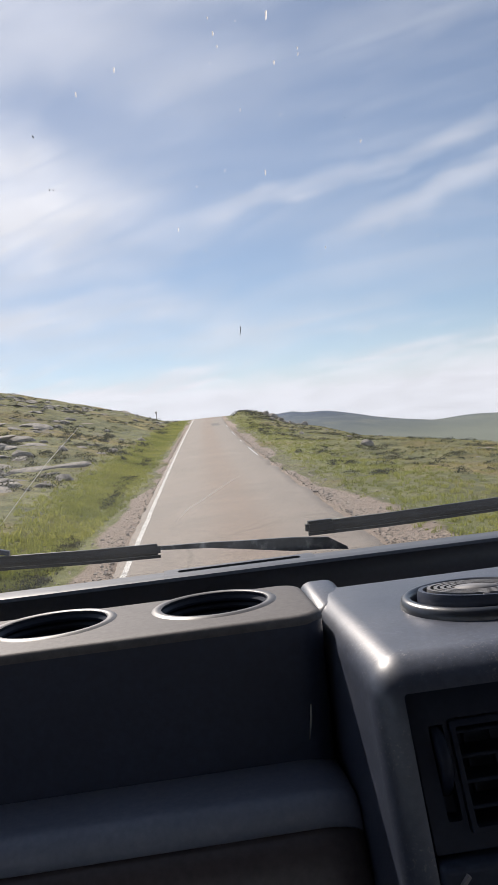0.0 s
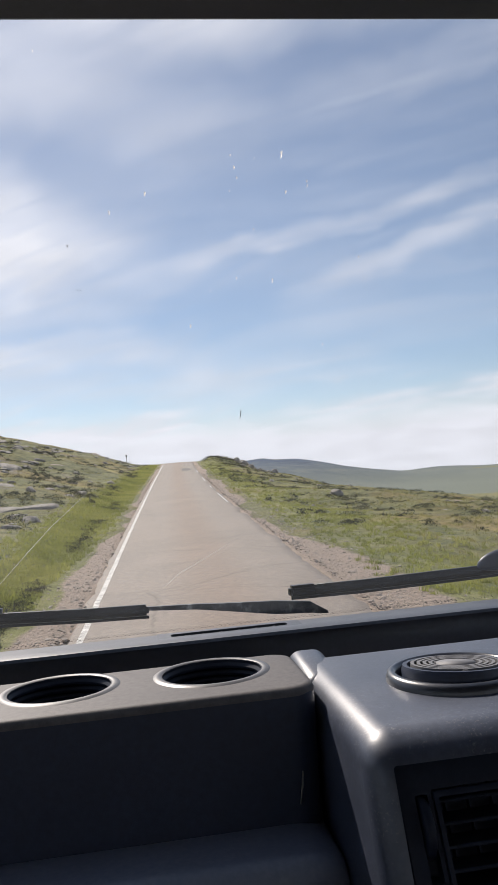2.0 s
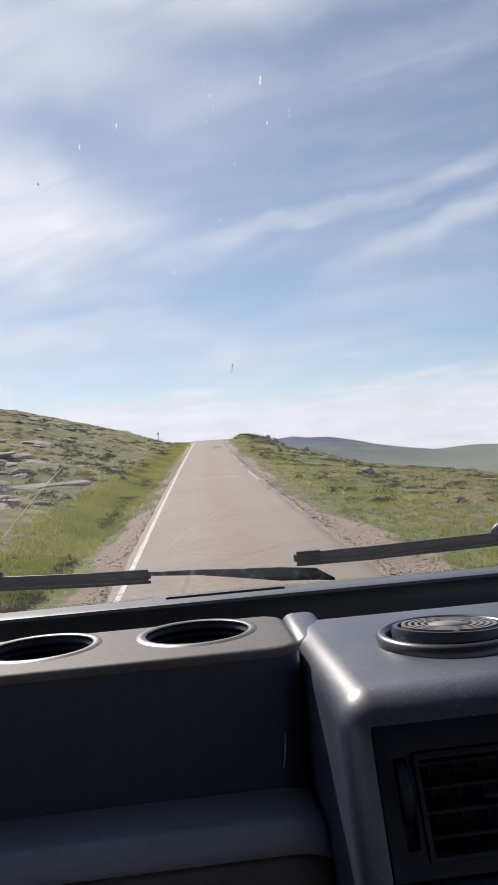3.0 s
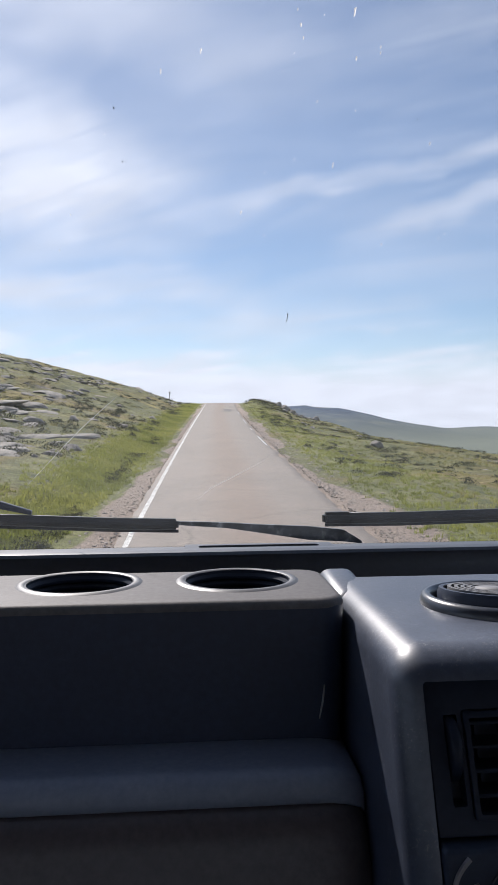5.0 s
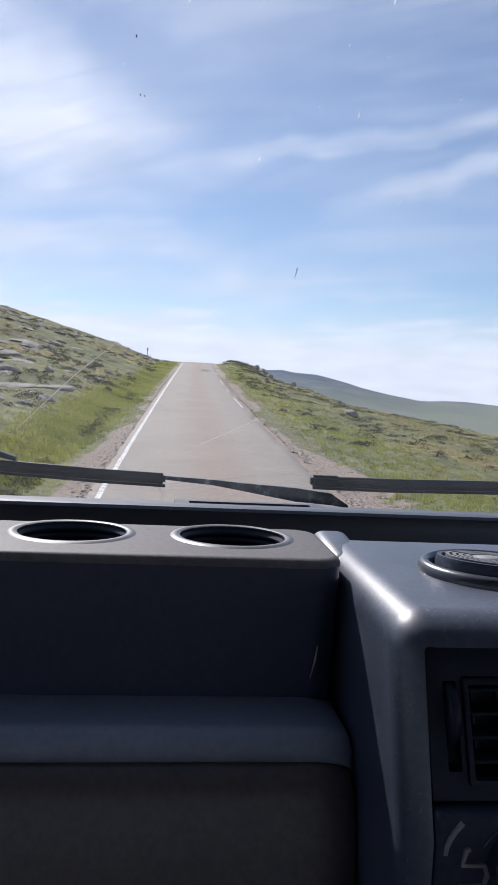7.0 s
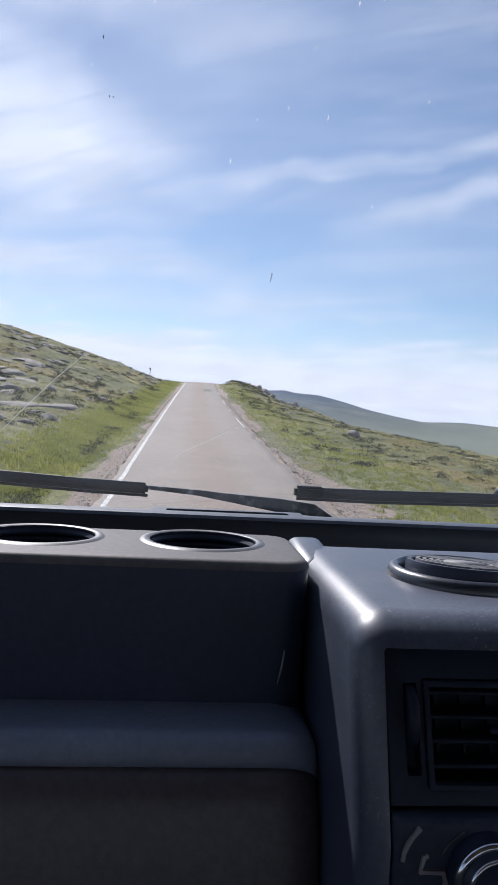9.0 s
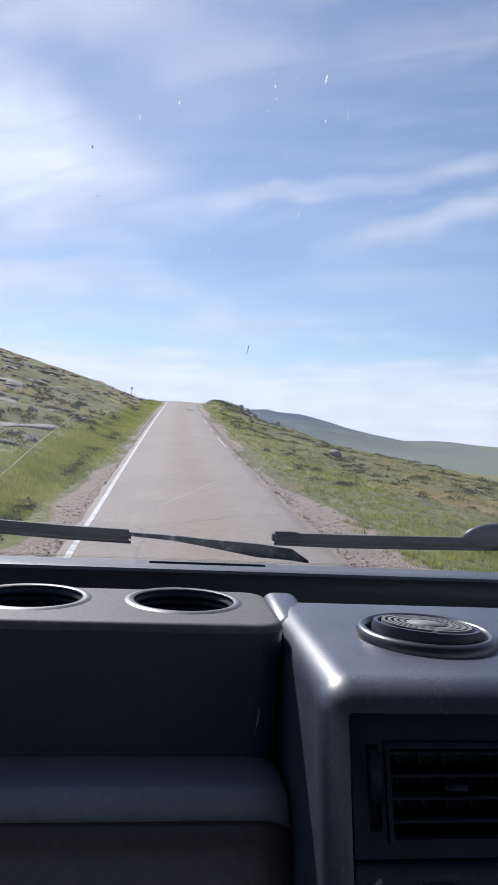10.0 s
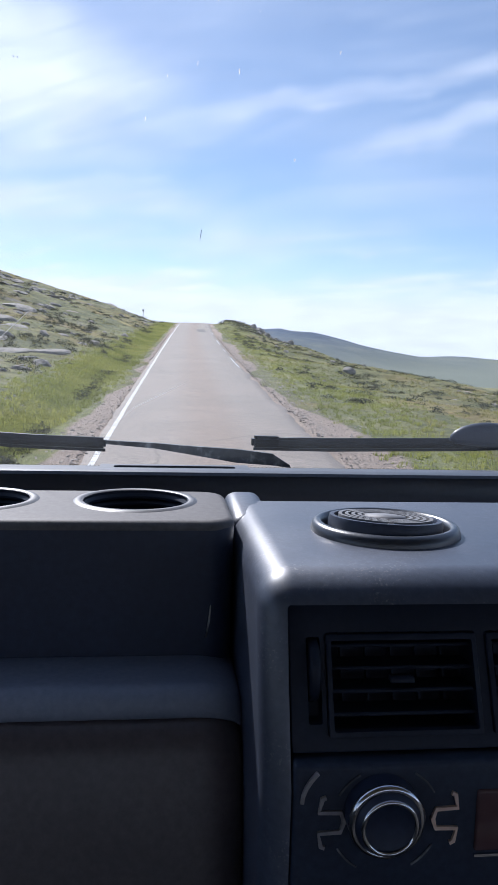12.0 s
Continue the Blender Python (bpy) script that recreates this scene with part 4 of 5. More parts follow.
for x in (-0.78, 0.88):
    for y in (0.30, -1.75):
        hub = (x, y, 0.37)
        prof = [(0.20, -0.09), (0.34, -0.10), (0.365, -0.07), (0.37, 0.0), (0.365, 0.07), (0.34, 0.10), (0.20, 0.09)]
        bm = lathe(prof, (0, 0, 0), 32, closed=True)
        bmesh.ops.rotate(bm, verts=bm.verts[:], cent=(0, 0, 0), matrix=Matrix.Rotation(radians(90), 3, "Y"))
        bmesh.ops.translate(bm, verts=bm.verts[:], vec=hub)
        van_part("wheel", bm, M["tyre"], smooth=True)

# windscreen, with its rubber seal, dotted border, dried splashes and wiper scratches
screen = empty("windscreen", (0.05, GLASS_Y, 1.66), "dusty flat windscreen with dried splashes and scratches", "windscreen")


def on_glass(x, z, out=-0.004):
    return Vector((x, glass_y(z) + out, z))


bm = bmesh.new()
rows = [[bm.verts.new((x, glass_y(z) + t, z)) for x, z in ((X0 + 0.05, 1.640), (X1 - 0.05, 1.640), (X1 - 0.05, 2.075), (X0 + 0.05, 2.075))] for t in (0, 0.005)]
bm.faces.new(rows[0])
bm.faces.new(rows[1])
for i in range(4):
    bm.faces.new((rows[0][i], rows[0][(i + 1) % 4], rows[1][(i + 1) % 4], rows[1][i]))
pane = wpart("pane", bm, M["glass"], screen, "clear laminated glass filmed with dust")
pane.visible_shadow = False
wpart("seal", strip([(X0 + 0.04, glass_y(1.640) + 0.004, 1.635), (X1 - 0.04, glass_y(1.640) + 0.004, 1.635)], 0.016, 0.024), M["rubber"], screen, "black rubber seal")
bm = bmesh.new()
for row in range(2):
    for i in range(420):
        x, z, r = X0 + 0.06 + i * 0.0045 + (row % 2) * 0.00225, 1.6700 + row * 0.0019, 0.0009 - row * 0.0002
        c = on_glass(x, z, -0.0015)
        vs = [bm.verts.new(c + Vector((r * math.cos(a), -LEAN * 0.6 * r * math.sin(a), 0.6 * r * math.sin(a)))) for a in (0.0, 1.047, 2.094, 3.142, 4.189, 5.236)]
        bm.faces.new(vs)
frit = wpart("frit_dots", bm, M["rubber"], screen, "black dotted border printed on the glass")
tagged(frit, kind="stuff")


def splash(bm, x, z, r, streak):
    """A dried drop: an uneven flat blob, drawn out downwards."""
    n, a0 = 9, rng.uniform(0, 6)
    c = bm.verts.new(on_glass(x, z, -0.0026))
    ring = []
    for i in range(n):
        a = a0 + 2 * math.pi * i / n
        rr = r * rng.uniform(0.5, 1.2)
        dz_ = rr * math.sin(a)
        ring.append(bm.verts.new(on_glass(x + rr * math.cos(a) * 0.7, z + dz_ * (streak if dz_ < 0 else 1.2), -0.0015)))
    for i in range(n):
        bm.faces.new((c, ring[i], ring[(i + 1) % n]))


bm = bmesh.new()
SPLASHES = [(0.054, 2.014, 1.7, 3), (0.059, 1.999, 1.3, 2.2), (0.071, 2.003, 1.0, 1.2), (0.0715, 2.001, 1.1, 1.2), (0.0245, 2.0136, 1.0, 1), (0.027, 2.009, 1.2, 1.2),
            (0.029, 2.005, 1.0, 1.6), (0.025, 2.000, 0.8, 1), (0.020, 1.994, 0.6, 1), (-0.0245, 2.000, 1.3, 2.6), (-0.046, 1.993, 1.4, 1.4), (-0.027, 1.9905, 0.7, 1),
            (0.041, 1.984, 0.9, 2.4), (0.112, 1.9695, 0.9, 3), (0.056, 1.960, 1.3, 2.4), (0.032, 1.962, 0.7, 5), (0.015, 1.956, 0.9, 1), (0.002, 1.939, 1.0, 4),
            (0.098, 1.924, 1.0, 2), (-0.025, 1.9465, 0.7, 1), (-0.1056, 1.936, 0.9, 1.2)]
for x, z, r, streak in SPLASHES:
    splash(bm, x, z, r * 0.00052, streak)
for i in range(26):
    splash(bm, rng.uniform(-0.20, 0.24), 2.05 - 0.14 * rng.random() ** 1.2, rng.uniform(0.00015, 0.0005), rng.choice((1.2, 1.6, 2.4)))
tagged(wpart("dried_splashes", bm, M["grime"], screen, "pale dried drops and streaks"), kind="stuff")
bm = bmesh.new()
for x, z, r in ((0.0412, 1.8846, 0.0010), (0.0408, 1.8795, 0.0005), (-0.0728, 1.9798, 0.0011), (-0.0705, 1.9594, 0.0008), (-0.0683, 1.9592, 0.0007), (0.1007, 1.9785, 0.0006), (-0.105, 1.912, 0.0006)):
    splash(bm, x, z, r * 0.45, 1.6)
tagged(wpart("insect_marks", bm, M["bug"], screen, "small dark insect marks"), kind="stuff")
wpart("drip", strip([on_glass(0.0412, 1.8845), on_glass(0.0410, 1.882), on_glass(0.0408, 1.8795)], [0.0003, 0.0004, 0.0002], 0.0004, (1, 0, 0)), M["bug"], screen, "short dark drip")
for pts, w in (([(-0.0907, 1.8273), (-0.1231, 1.8025), (-0.1479, 1.7809), (-0.1836, 1.749)], 0.00045), ([(0.0387, 1.771), (0.0143, 1.7568), (-0.0103, 1.743), (-0.023, 1.7307)], 0.0005)):
    bm = bmesh.new()
    pairs = [(bm.verts.new(on_glass(x, z + w * k * 0.6, -0.002)), bm.verts.new(on_glass(x, z - w * k * 0.6, -0.002))) for (x, z), k in zip(pts, (0.4, 1, 1, 0.5))]
    for a, b_ in zip(pairs, pairs[1:]):
        bm.faces.new((a[0], a[1], b_[1], b_[0]))
    wpart("scratch", bm, M["scratch"], screen, "pale curved scratch")


# wipers, parked along the bottom of the glass
def blade_profile(points, high, deep):
    bm = strip(points, high, deep)
    bmesh.ops.bevel(bm, geom=bm.edges[:], offset=deep * 0.22, segments=2, affect="EDGES")
    return bm


def wiper(tip, points, clip, label, high=0.0138, deep=0.0145):
    thing = empty("windscreen_wiper", tip, label, "wiper", "windscreen wipers")
    wpart("blade", blade_profile(points, 0.0120, 0.012), M["rubber"], thing, "black aero blade", True)
    low = [(p[0], p[1] - 0.007, p[2] - 0.0066) for p in points]
    wpart("lip", strip(low, 0.003, 0.003), M["rubber"], thing, "thin rubber lip")
    wpart("end_clip", blade_profile(clip, high, deep), M["rubber"], thing)
    return thing


wy = 0.832
w1 = wiper((0.117, wy, 1.70), [(0.117, wy, 1.701), (0.20, wy, 1.7005), (0.34, wy, 1.703), (0.60, wy, 1.712), (0.78, wy, 1.72)], [(0.1155, wy, 1.701), (0.148, wy, 1.701)], "black windscreen wiper with an aero blade along the glass")
bm = bmesh.new()
bmesh.ops.create_icosphere(bm, subdivisions=3, radius=1.0)
for v in bm.verts:
    v.co = Vector((0.385 + v.co.x * 0.045, wy - 0.004 + v.co.y * 0.012, 1.708 + v.co.z * (0.020 if v.co.z > 0 else 0.008)))
wpart("joint_cover", bm, M["black"], w1, "rounded joint cover", True)
wpart("arm", blade_profile([(0.41, wy + 0.012, 1.715), (0.70, wy + 0.02, 1.68), (0.82, wy + 0.02, 1.645)], 0.014, 0.010), M["arm"], w1)
w2 = wiper((-0.044, wy, 1.70), [(-0.043, wy, 1.697), (-0.112, wy, 1.699), (-0.171, wy, 1.702), (-0.30, wy, 1.708), (-0.55, wy, 1.716)], [(-0.0435, wy + 0.001, 1.6968), (-0.052, wy + 0.001, 1.6970)], "black windscreen wiper beside a scuffed grey arm", 0.0118, 0.0122)
wpart("arm", strip([(-0.044, wy + 0.004, 1.698), (0.01, wy + 0.006, 1.6945), (0.045, wy + 0.006, 1.6905), (0.10, wy + 0.006, 1.6845), (0.14, wy + 0.006, 1.6810), (0.160, wy + 0.006, 1.6735)], [0.004, 0.006, 0.009, 0.015, 0.013, 0.003], 0.006), M["arm"], w2, "scuffed grey flat arm")
wpart("spine", strip([(-0.20, wy, 1.712), (-0.237, wy, 1.722), (-0.272, wy, 1.727), (-0.33, wy, 1.722)], [0.004, 0.008, 0.012, 0.012], 0.010), M["black"], w2, "raised spine of the blade", True)


# dashboard: sill, pod with two round outlets, glovebox lid, console
dash = empty("dashboard", (0.0, 0.55, 1.40), "black and grey moulded plastic dashboard under the windscreen", "dashboard")


def dash_part(name, bm, mat, label="", smooth=True, parent=None):
    ob = wpart(name, bm, mat, parent or dash, label, smooth)
    return ob


def carve(ob, cutters):
    """Cuts the cutters' shapes out of a mesh."""
    tools = []
    for bm in cutters:
        me = bpy.data.meshes.new("tool")
        bmesh.ops.recalc_face_normals(bm, faces=bm.faces)
        bm.to_mesh(me)
        bm.free()
        t = new("tool", me)
        t.matrix_world = Matrix.Identity(4)
        mod = ob.modifiers.new("cut", "BOOLEAN")
        mod.operation, mod.object, mod.solver = "DIFFERENCE", t, "EXACT"
        tools.append(t)
    bpy.context.view_layer.update()
    me = bpy.data.meshes.new_from_object(ob.evaluated_get(bpy.context.evaluated_depsgraph_get()))
    ob.modifiers.clear()
    old, ob.data = ob.data, me
    me.name = old.name
    for t in tools:
        bpy.data.objects.remove(t)
    return ob


def flat_shade(ob, angle=35):
    ob.data.set_sharp_from_angle(angle=radians(angle))


# sill: a lip over a dark trough, running up to the glass
bm = bmesh.new()
prof = [(0.603, 1.615), (0.600, 1.690), (0.604, 1.6997), (0.612, 1.7015), (0.70, 1.6910), (0.775, 1.6705), (0.812, 1.6545), (0.868, 1.630), (0.868, 1.615)]
rows = [[bm.verts.new((x, y, z)) for y, z in prof] for x in (X0 + 0.06, X1 - 0.06)]
for i in range(len(prof)):
    j = (i + 1) % len(prof)
    bm.faces.new((rows[0][i], rows[0][j], rows[1][j], rows[1][i]))
bm.faces.new(rows[0])
bm.faces.new(rows[1])
sill = dash_part("sill", bm, M["sill"], "shiny black ledge at the foot of the glass")
flat_shade(sill)
carve(sill, [rbox(-0.026, 0.082, 0.642, 0.656, 1.68, 1.72, 0.003)])
flat_shade(sill)
# strip over the sill's top, painted paler for the sky it reflects
bm = bmesh.new()
prof = [(0.6025, 1.6995), (0.6045, 1.7018), (0.612, 1.7026), (0.70, 1.6922), (0.775, 1.6717), (0.806, 1.6583), (0.806, 1.6563), (0.775, 1.6695), (0.70, 1.6900), (0.612, 1.7005)]
rows = [[bm.verts.new((x, y, z)) for y, z in prof] for x in (X0 + 0.06, X1 - 0.06)]
for i in range(len(prof)):
    j = (i + 1) % len(prof)
    bm.faces.new((rows[0][i], rows[0][j], rows[1][j], rows[1][i]))
bm.faces.new(rows[0])
bm.faces.new(rows[1])
ledge = dash_part("ledge_sky_top", bm, M["ledge"], "ledge top under the glass, sky reflection painted pale")
carve(ledge, [rbox(-0.026, 0.082, 0.642, 0.656, 1.68, 1.72, 0.003)])
flat_shade(ledge)
# slit edges share that paler tone, standing in for their highlight
bm = strip([(-0.036, 0.649, 1.6975), (0.092, 0.649, 1.6975)], 0.004, 0.028)
slit = dash_part("slit_vent", bm, M["ledge"], "long narrow demister slit")
carve(slit, [rbox(-0.024, 0.080, 0.643, 0.655, 1.68, 1.72, 0.003)])
flat_shade(slit)
for i in range(6):
    x = -0.012 + i * 0.016
    dash_part("divider", rbox(x, x + 0.0015, 0.642, 0.656, 1.688, 1.698, 0), M["black"], parent=slit, smooth=False)
dash_part("trough", rbox(X0 + 0.06, X1 - 0.06, 0.50, 0.602, 1.60, 1.655, 0.004), M["black"], "dark channel behind the pod")

# pod
pod = dash_part("pod", pod_block(-0.62, 0.0598, 0.4308, 0.530, 1.42, 1.6965, 0.016, 0.002), M["black"], "black moulded storage pod")
for v in pod.data.vertices:
    if v.co.y < 0.48 and v.co.z < 1.68:
        v.co.y += 0.30 * min(0.07, 1.684 - v.co.z)
OUTLETS = [(-0.001, 0.4955), (-0.104, 0.4955)]
carve(pod, [lathe([(0.0352, 1.62), (0.0352, 1.75)], (x, y, 0), 64) for x, y in OUTLETS])
flat_shade(pod)
# thin plate that carries the painted sunlight on top of the pod
cover = dash_part("pod_lit_top", pod_block(-0.625, 0.0604, 0.4304, 0.533, 1.6946, 1.70, 0.018, 0.0052, 8), M["pod"], "grained pod top, sunlight painted in as paler grey-brown")
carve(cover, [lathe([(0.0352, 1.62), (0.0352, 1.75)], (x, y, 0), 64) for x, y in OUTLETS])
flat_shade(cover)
for x, y in OUTLETS:
    sleeve = [(0.0362, 1.7005), (0.0342, 1.7005)]
    for k in range(5):
        sleeve += [(0.0342, 1.6985 - k * 0.005), (0.0326, 1.6965 - k * 0.005), (0.0326, 1.6950 - k * 0.005)]
    sleeve += [(0.0324, 1.64), (0.0362, 1.64)]
    rim = dash_part("outlet_rim", lathe([(0.0344, 1.6996), (0.0350, 1.7007), (0.0362, 1.7012), (0.0390, 1.7010), (0.0412, 1.6996), (0.0344, 1.6980)], (x, y, 0), 72, closed=True), M["rim"], "smooth raised ring")
    flat_shade(rim)
    sl = dash_part("sleeve", lathe(sleeve, (x, y, 0), 96, closed=True), M["vent"], "threaded black sleeve", parent=rim)
    flat_shade(sl)
    dash_part("outlet_bottom", lathe([(0.0, 1.642), (0.0330, 1.642), (0.0330, 1.638), (0.0, 1.638)], (x, y, 0), 32), M["black"], parent=rim)
dash_part("scuff", strip([(0.0455, 0.4285, 1.650), (0.0450, 0.4315, 1.640), (0.0435, 0.4350, 1.628)], [0.0006, 0.0011, 0.0005], 0.0008, (1, 0, 0)), M["scratch"], "short pale scratch", parent=pod)
# glovebox lid and its top edge, both rounded off towards the console
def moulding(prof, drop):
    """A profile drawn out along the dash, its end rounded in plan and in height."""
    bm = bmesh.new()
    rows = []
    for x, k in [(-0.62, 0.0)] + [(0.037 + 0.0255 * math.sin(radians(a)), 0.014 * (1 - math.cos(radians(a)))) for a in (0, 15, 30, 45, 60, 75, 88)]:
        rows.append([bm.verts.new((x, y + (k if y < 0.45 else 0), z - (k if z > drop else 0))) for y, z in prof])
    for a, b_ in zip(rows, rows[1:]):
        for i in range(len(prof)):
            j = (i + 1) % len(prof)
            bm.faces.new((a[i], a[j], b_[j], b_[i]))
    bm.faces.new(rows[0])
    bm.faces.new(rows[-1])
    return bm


prof = [(0.50, 1.600), (0.392, 1.6010), (0.385, 1.5992), (0.3795, 1.5945), (0.3755, 1.586), (0.3705, 1.568), (0.3665, 1.550), (0.355, 1.490), (0.341, 1.40), (0.334, 1.10), (0.50, 1.10)]
lid = dash_part("glovebox_lid", moulding(prof, 1.57), M["lid"], "dark brown-grey sloping glovebox lid")
flat_shade(lid, 50)
# band along the lid's top, painted paler and bluer for the sky light
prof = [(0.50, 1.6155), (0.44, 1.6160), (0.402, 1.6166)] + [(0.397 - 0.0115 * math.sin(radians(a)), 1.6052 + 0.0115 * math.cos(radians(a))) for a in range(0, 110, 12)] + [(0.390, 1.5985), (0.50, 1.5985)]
shelf = dash_part("lid_edge_lit", moulding(prof, 1.57), M["shelf"], "top edge of the lid, sky light painted in blue-grey", parent=lid)
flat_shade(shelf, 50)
# round gauge pod by the driver
ring = dash_part("round_vent", lathe(ring_profile(0.034, 0.004), (-0.200, 0.428, 1.655), 40, "Y", True), M["face"], "round face vent with a pale ring")
dash_part("vent_centre", lathe([(0.0, 0.004), (0.028, 0.004), (0.031, -0.004), (0.0, -0.004)], (-0.200, 0.428, 1.655), 32, "Y"), M["black"], parent=ring)

# console
def lean(z):
    """How far the console's face stands out towards the seats at a height."""
    return 0.44 * (max(z, 1.605) - 1.680)


bm = bmesh.new()
levels = [(1.10, 0.338 + lean(1.0)), (1.604, 0.338 + lean(1.604)), (1.695, 0.338)]
rows = []
for z, y in levels:
    rows.append([bm.verts.new((px_, py_, z)) for px_, py_ in ((0.0622, y), (0.60, y), (0.60, 0.537), (0.0618, 0.537))])
bm.faces.new(rows[0])
bm.faces.new(rows[-1])
for a, b_ in zip(rows, rows[1:]):
    for i in range(4):
        bm.faces.new((a[i], a[(i + 1) % 4], b_[(i + 1) % 4], b_[i]))
bmesh.ops.recalc_face_normals(bm, faces=bm.faces)
sharp = [e for e in bm.edges if e.calc_face_angle(0) > radians(40)]
bmesh.ops.bevel(bm, geom=sharp, offset=0.0172, segments=8, profile=0.5, affect="EDGES")
console = dash_part("console", bm, M["console"], "glossy black grained centre console")
cx, cy = 0.1495, 0.430
cut = rbox(0.0750, 0.55, 0.20, 0.371, 1.12, 1.6815, 0.002)
bmesh.ops.bisect_plane(cut, geom=cut.verts[:] + cut.edges[:] + cut.faces[:], plane_co=(0, 0, 1.605), plane_no=(0, 0, 1))
for v in cut.verts:
    v.co.y += lean(v.co.z)
carve(console, [lathe([(0.0374, 1.66), (0.0374, 1.75)], (cx, cy, 0), 64), cut])
flat_shade(console)
bm = rbox(0.0612, 0.0890, 0.478, 0.551, 1.66, 1.6975, 0.009, 5)
for v in bm.verts:
    v.co.z -= max(0.0, (0.530 - v.co.y)) * 0.10
dash_part("corner_cap", bm, M["console"], "lighter rounded cap on the console edge")

# turning round outlet with ringed grille
collar = dash_part("round_outlet", lathe([(0.0372, 1.6930), (0.0376, 1.6985), (0.0392, 1.7010), (0.0415, 1.7012), (0.0436, 1.6995), (0.0446, 1.6965), (0.0448, 1.6930), (0.0372, 1.6890)], (cx, cy, 0), 72, closed=True), M["sill"], "round swivelling air outlet with ringed grille")
flat_shade(collar, 60)


def tilted(bm):
    bmesh.ops.rotate(bm, verts=bm.verts[:], cent=(cx, cy, 1.70), matrix=Matrix.Rotation(radians(-4), 3, "X") @ Matrix.Rotation(radians(2), 3, "Y"))
    return bm


drum = dash_part("drum", tilted(lathe([(0.0, 1.670), (0.0334, 1.670), (0.0343, 1.7005), (0.0334, 1.7036), (0.0307, 1.7036), (0.0298, 1.7005), (0.0, 1.7005)], (cx, cy, 0), 64)), M["black"], "black drum", parent=collar)
flat_shade(drum)
for r in (0.0272, 0.0233, 0.0194, 0.0155):
    g = dash_part("grille_ring", tilted(lathe([(r - 0.0013, 1.7000), (r - 0.0010, 1.7044), (r + 0.0010, 1.7044), (r + 0.0013, 1.7000)], (cx, cy, 0), 56, closed=True)), M["grille"], parent=drum)
    flat_shade(g)
for a in (20, 140, 260):
    bm = rbox(0.005, 0.030, -0.002, 0.002, 1.7000, 1.7040, 0.0006, 1)
    bmesh.ops.rotate(bm, verts=bm.verts[:], cent=(0, 0, 0), matrix=Matrix.Rotation(radians(a), 3, "Z"))
    bmesh.ops.translate(bm, verts=bm.verts[:], vec=(cx, cy, 0))
    dash_part("spoke", tilted(bm), M["grille"], parent=drum, smooth=False)
dash_part("grille_boss", tilted(lathe([(0.0, 1.7000), (0.0128, 1.7000), (0.0122, 1.7043), (0.0, 1.7048)], (cx, cy, 0), 32)), M["grille"], parent=drum)

# console front: face vents in a recessed frame that leans with the face
def leaned(ob):
    for v in ob.data.vertices:
        v.co.y += lean(v.co.z)
    return ob


PY = 0.339
panel = dash_part("vent_panel", rbox(0.0758, 0.30, PY, PY + 0.028, 1.6185, 1.6805, 0.0015, 2), M["vent"], "recessed panel with two face vents")
VENTS = [(0.0928, 0.1682), (0.1722, 0.2476)]
VZ0, VZ1 = 1.6245, 1.6680
carve(panel, [rbox(a, b_, 0.30, PY + 0.025, VZ0, VZ1, 0.002) for a, b_ in VENTS] + [rbox(0.0842, 0.0907, 0.30, PY + 0.008, 1.630, 1.666, 0.001)])
flat_shade(panel)
leaned(panel)
wheel = dash_part("thumbwheel", lathe([(0.0, -0.0025), (0.0145, -0.0025), (0.0155, -0.0015), (0.0155, 0.0015), (0.0145, 0.0025), (0.0, 0.0025)], (0, 0, 0), 40), M["vent"], "ribbed thumbwheel", parent=panel)
wheel.data.transform(Matrix.Translation((0.0875, PY + 0.010 + lean(1.6495), 1.6495)) @ Matrix.Rotation(radians(90), 4, "Y"))
for a, b_ in VENTS:
    rim = dash_part("vent_frame", rbox(a + 0.0005, b_ - 0.0005, PY - 0.002, PY + 0.0015, VZ0 + 0.0005, VZ1 - 0.0005, 0.001, 2), M["vent"], parent=panel)
    carve(rim, [rbox(a + 0.003, b_ - 0.003, 0.31, 0.36, VZ0 + 0.003, VZ1 - 0.003, 0.001)])
    flat_shade(rim)
    leaned(rim)
    for k in range(4):
        z = VZ0 + 0.0075 + k * 0.0096
        leaned(dash_part("slat", rbox(a + 0.002, b_ - 0.002, PY + 0.004, PY + 0.017, z - 0.0008, z + 0.0008, 0.0005, 1), M["vent"], parent=panel, smooth=False))
    for k in range(5):
        x = a + 0.012 + k * 0.0128
        leaned(dash_part("fin", rbox(x - 0.0006, x + 0.0006, PY + 0.018, PY + 0.023, VZ0 + 0.001, VZ1 - 0.001, 0, 1), M["vent"], parent=panel, smooth=False))
    mid = (a + b_) / 2
    leaned(dash_part("slide_tab", rbox(mid - 0.006, mid + 0.006, PY + 0.001, PY + 0.006, 1.6455, 1.6480, 0.0008, 2), M["vent"], parent=panel))

# car radio set in the console
FY = 0.3040
radio = empty("car_radio", (0.16, FY, 1.545), "black car radio with a chrome-ringed knob and copper trim", "radio")


def radio_part(name, bm, mat, label="", smooth=True, parent=None):
    return wpart(name, bm, mat, parent or radio, label, smooth)


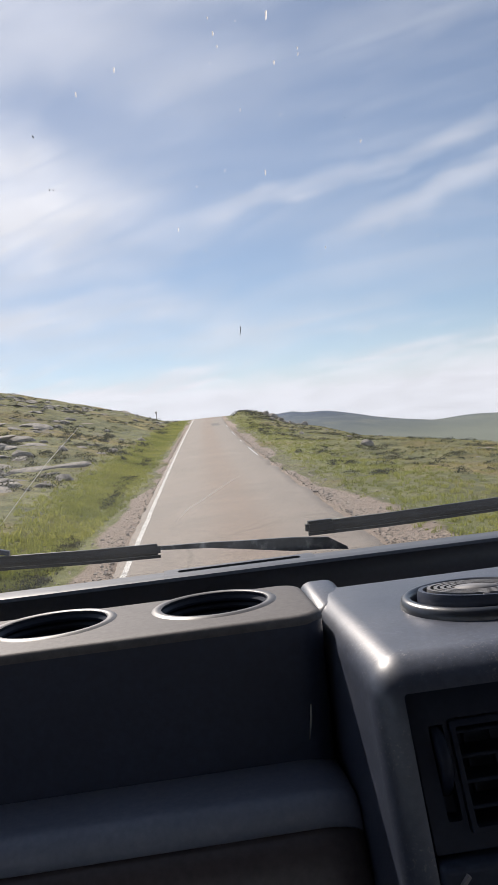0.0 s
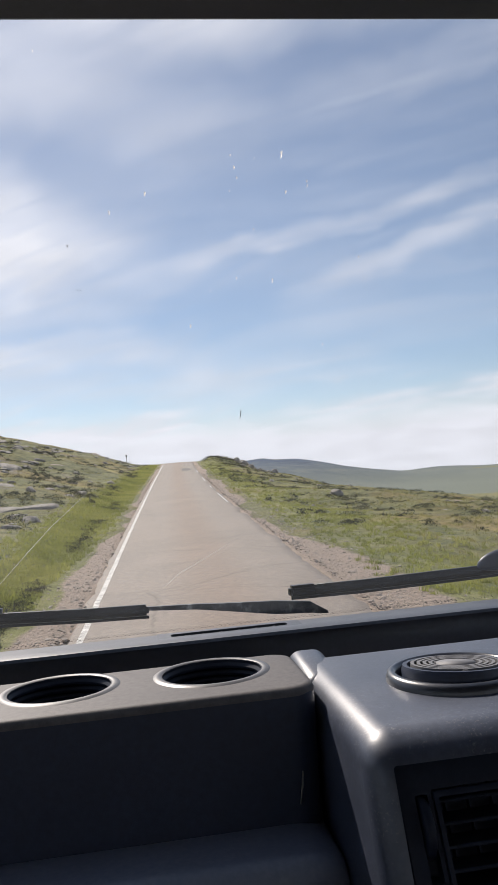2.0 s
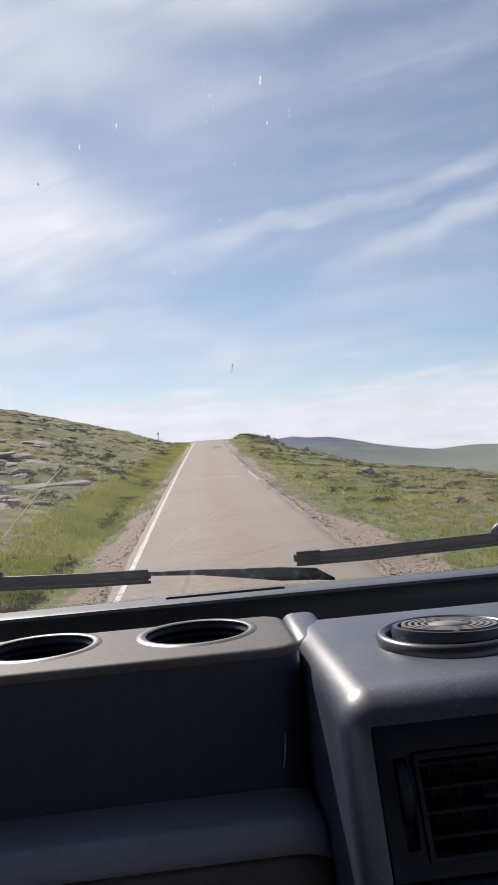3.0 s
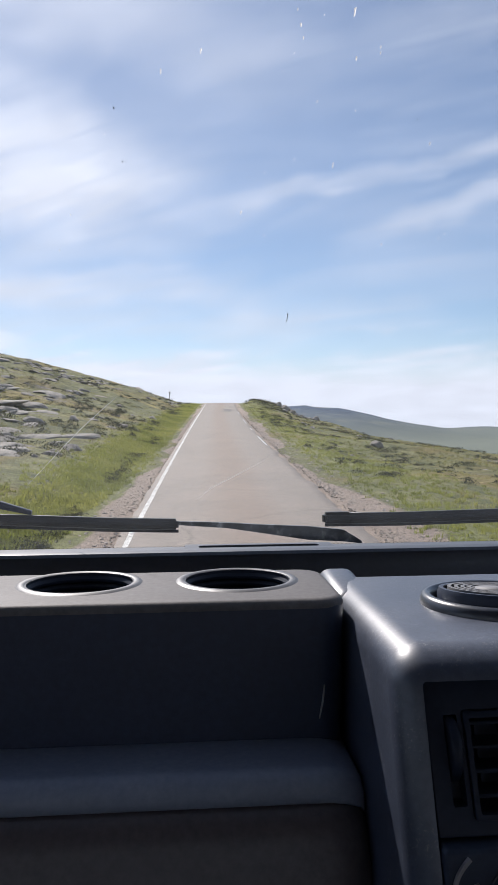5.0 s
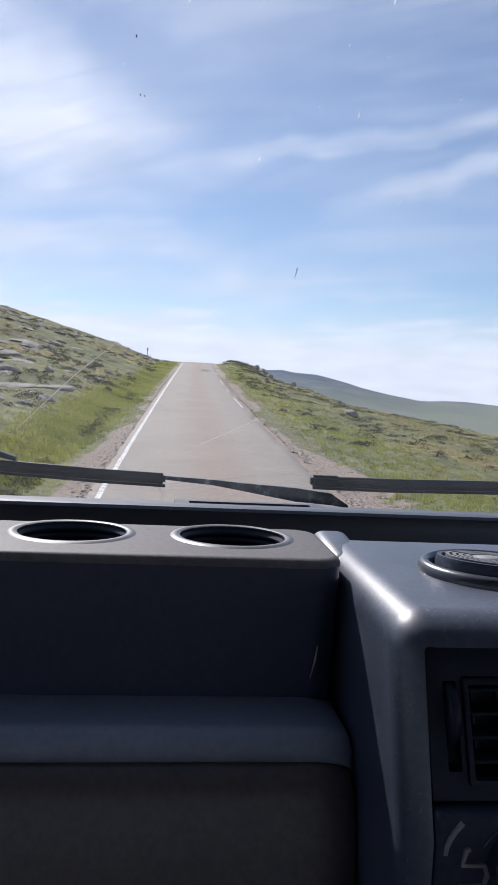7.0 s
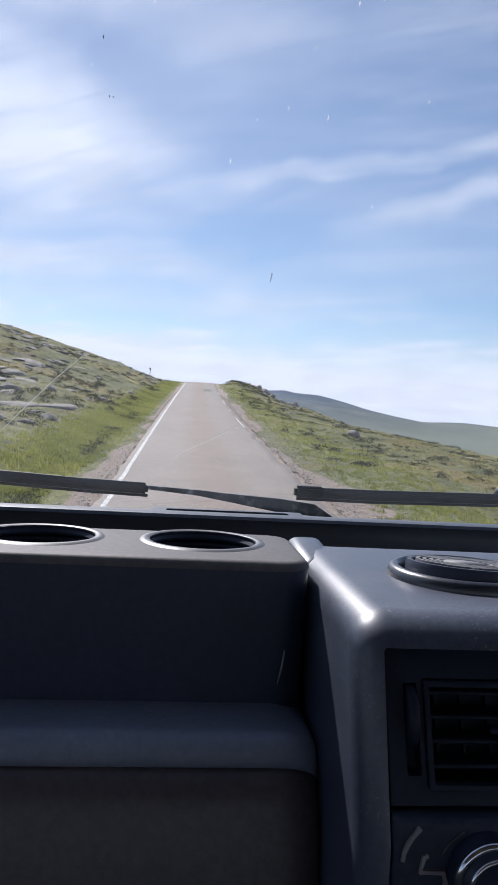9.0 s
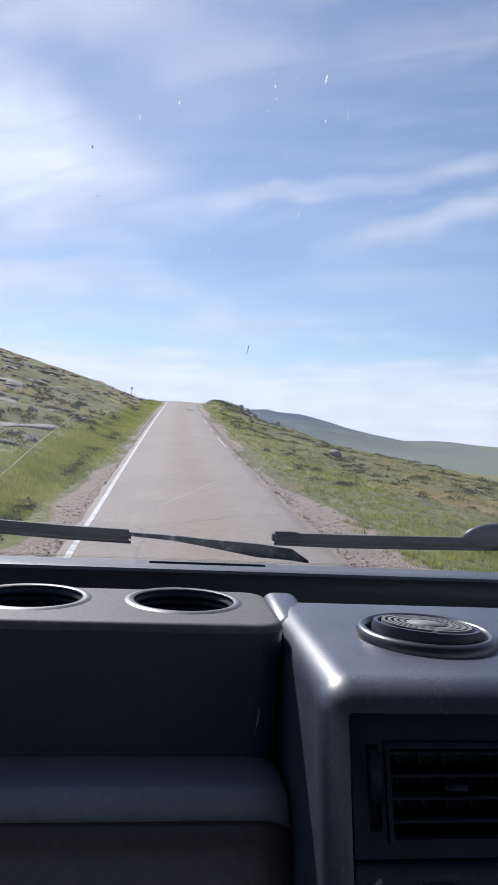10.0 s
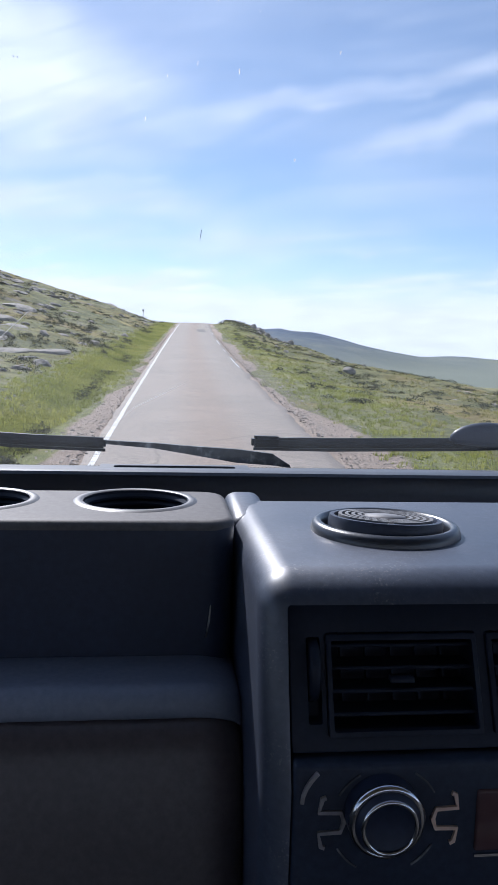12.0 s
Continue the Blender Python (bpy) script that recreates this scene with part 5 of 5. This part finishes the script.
body = radio_part("faceplate", rbox(0.0758, 0.255, FY, FY + 0.03, 1.545, 1.6170, 0.0025, 3), M["face"], "gloss black faceplate")
flat_shade(body)
kx, kz, bx, bz = 0.1162, 1.5955, 0.1185, 1.5905
knob = radio_part("knob", lathe([(0.0, -0.003), (0.0172, -0.003), (0.0170, 0.0095), (0.0142, 0.0122), (0.0128, 0.0150), (0.0110, 0.0140), (0.0, 0.0135)], (kx, FY, kz), 56, "Y"), M["black"], "round volume knob")
flat_shade(knob)
radio_part("outer_ring", lathe([(0.0171, 0.0080), (0.0175, 0.0098), (0.0167, 0.0112), (0.0148, 0.0120), (0.0146, 0.0108), (0.0160, 0.0080)], (kx, FY, kz), 64, "Y", True), M["chrome"], "broad chrome ring", parent=knob)
radio_part("inner_ring", lathe(ring_profile(0.0120, 0.0011), (kx, FY - 0.0146, kz), 64, "Y", True), M["chrome"], "chrome ring round the knob cap", parent=knob)
TY = FY - 0.0008
for side in (-1, 1):
    pts = [(0.0305, 0.0120), (0.0322, 0.0115), (0.0335, 0.0050), (0.0235, 0.0046), (0.0220, 0.0), (0.0235, -0.0046), (0.0335, -0.0050), (0.0322, -0.0115), (0.0305, -0.0120)]
    pts = [(bx + side * u + (0.0025 if side < 0 else 0), TY, bz + v) for u, v in pts]
    radio_part("bracket", strip(pts, 0.0015, 0.0019, (0, 1, 0)), M["copper"] if side > 0 else M["grey_trim"], "angular copper trim line" if side > 0 else "angular grey trim line", False)
for side, sgn in ((-1, 1), (-1, -1), (1, 1), (1, -1)):
    pts = []
    for k in range(7):
        a = radians(30 + k * 5)
        pts.append((bx + side * 0.0255 * math.cos(a), TY, bz + sgn * 0.0255 * math.sin(a)))
    radio_part("button_edge", strip(pts, 0.0006, 0.0008, (0, 1, 0)), M["arm"], smooth=False)
arc = [(0.0795 + 0.00042 * k * k, TY, 1.600 + 0.0036 * k) for k in range(5)]
radio_part("release_button", strip(arc, [0.0012, 0.0016, 0.0020, 0.0022, 0.0026], 0.0016, (0, 1, 0)), M["grey_trim"], "pale curved button edge", False)
radio_part("display", rbox(0.1612, 0.228, FY - 0.0015, FY + 0.003, 1.5735, 1.6035, 0.0012, 2), M["display"], "dark reddish display window")
radio_part("display_trim", strip([(0.1612, TY, 1.5715), (0.228, TY, 1.5715)], 0.0011, 0.0013, (0, 1, 0)), M["chrome"], "thin chrome line", False)
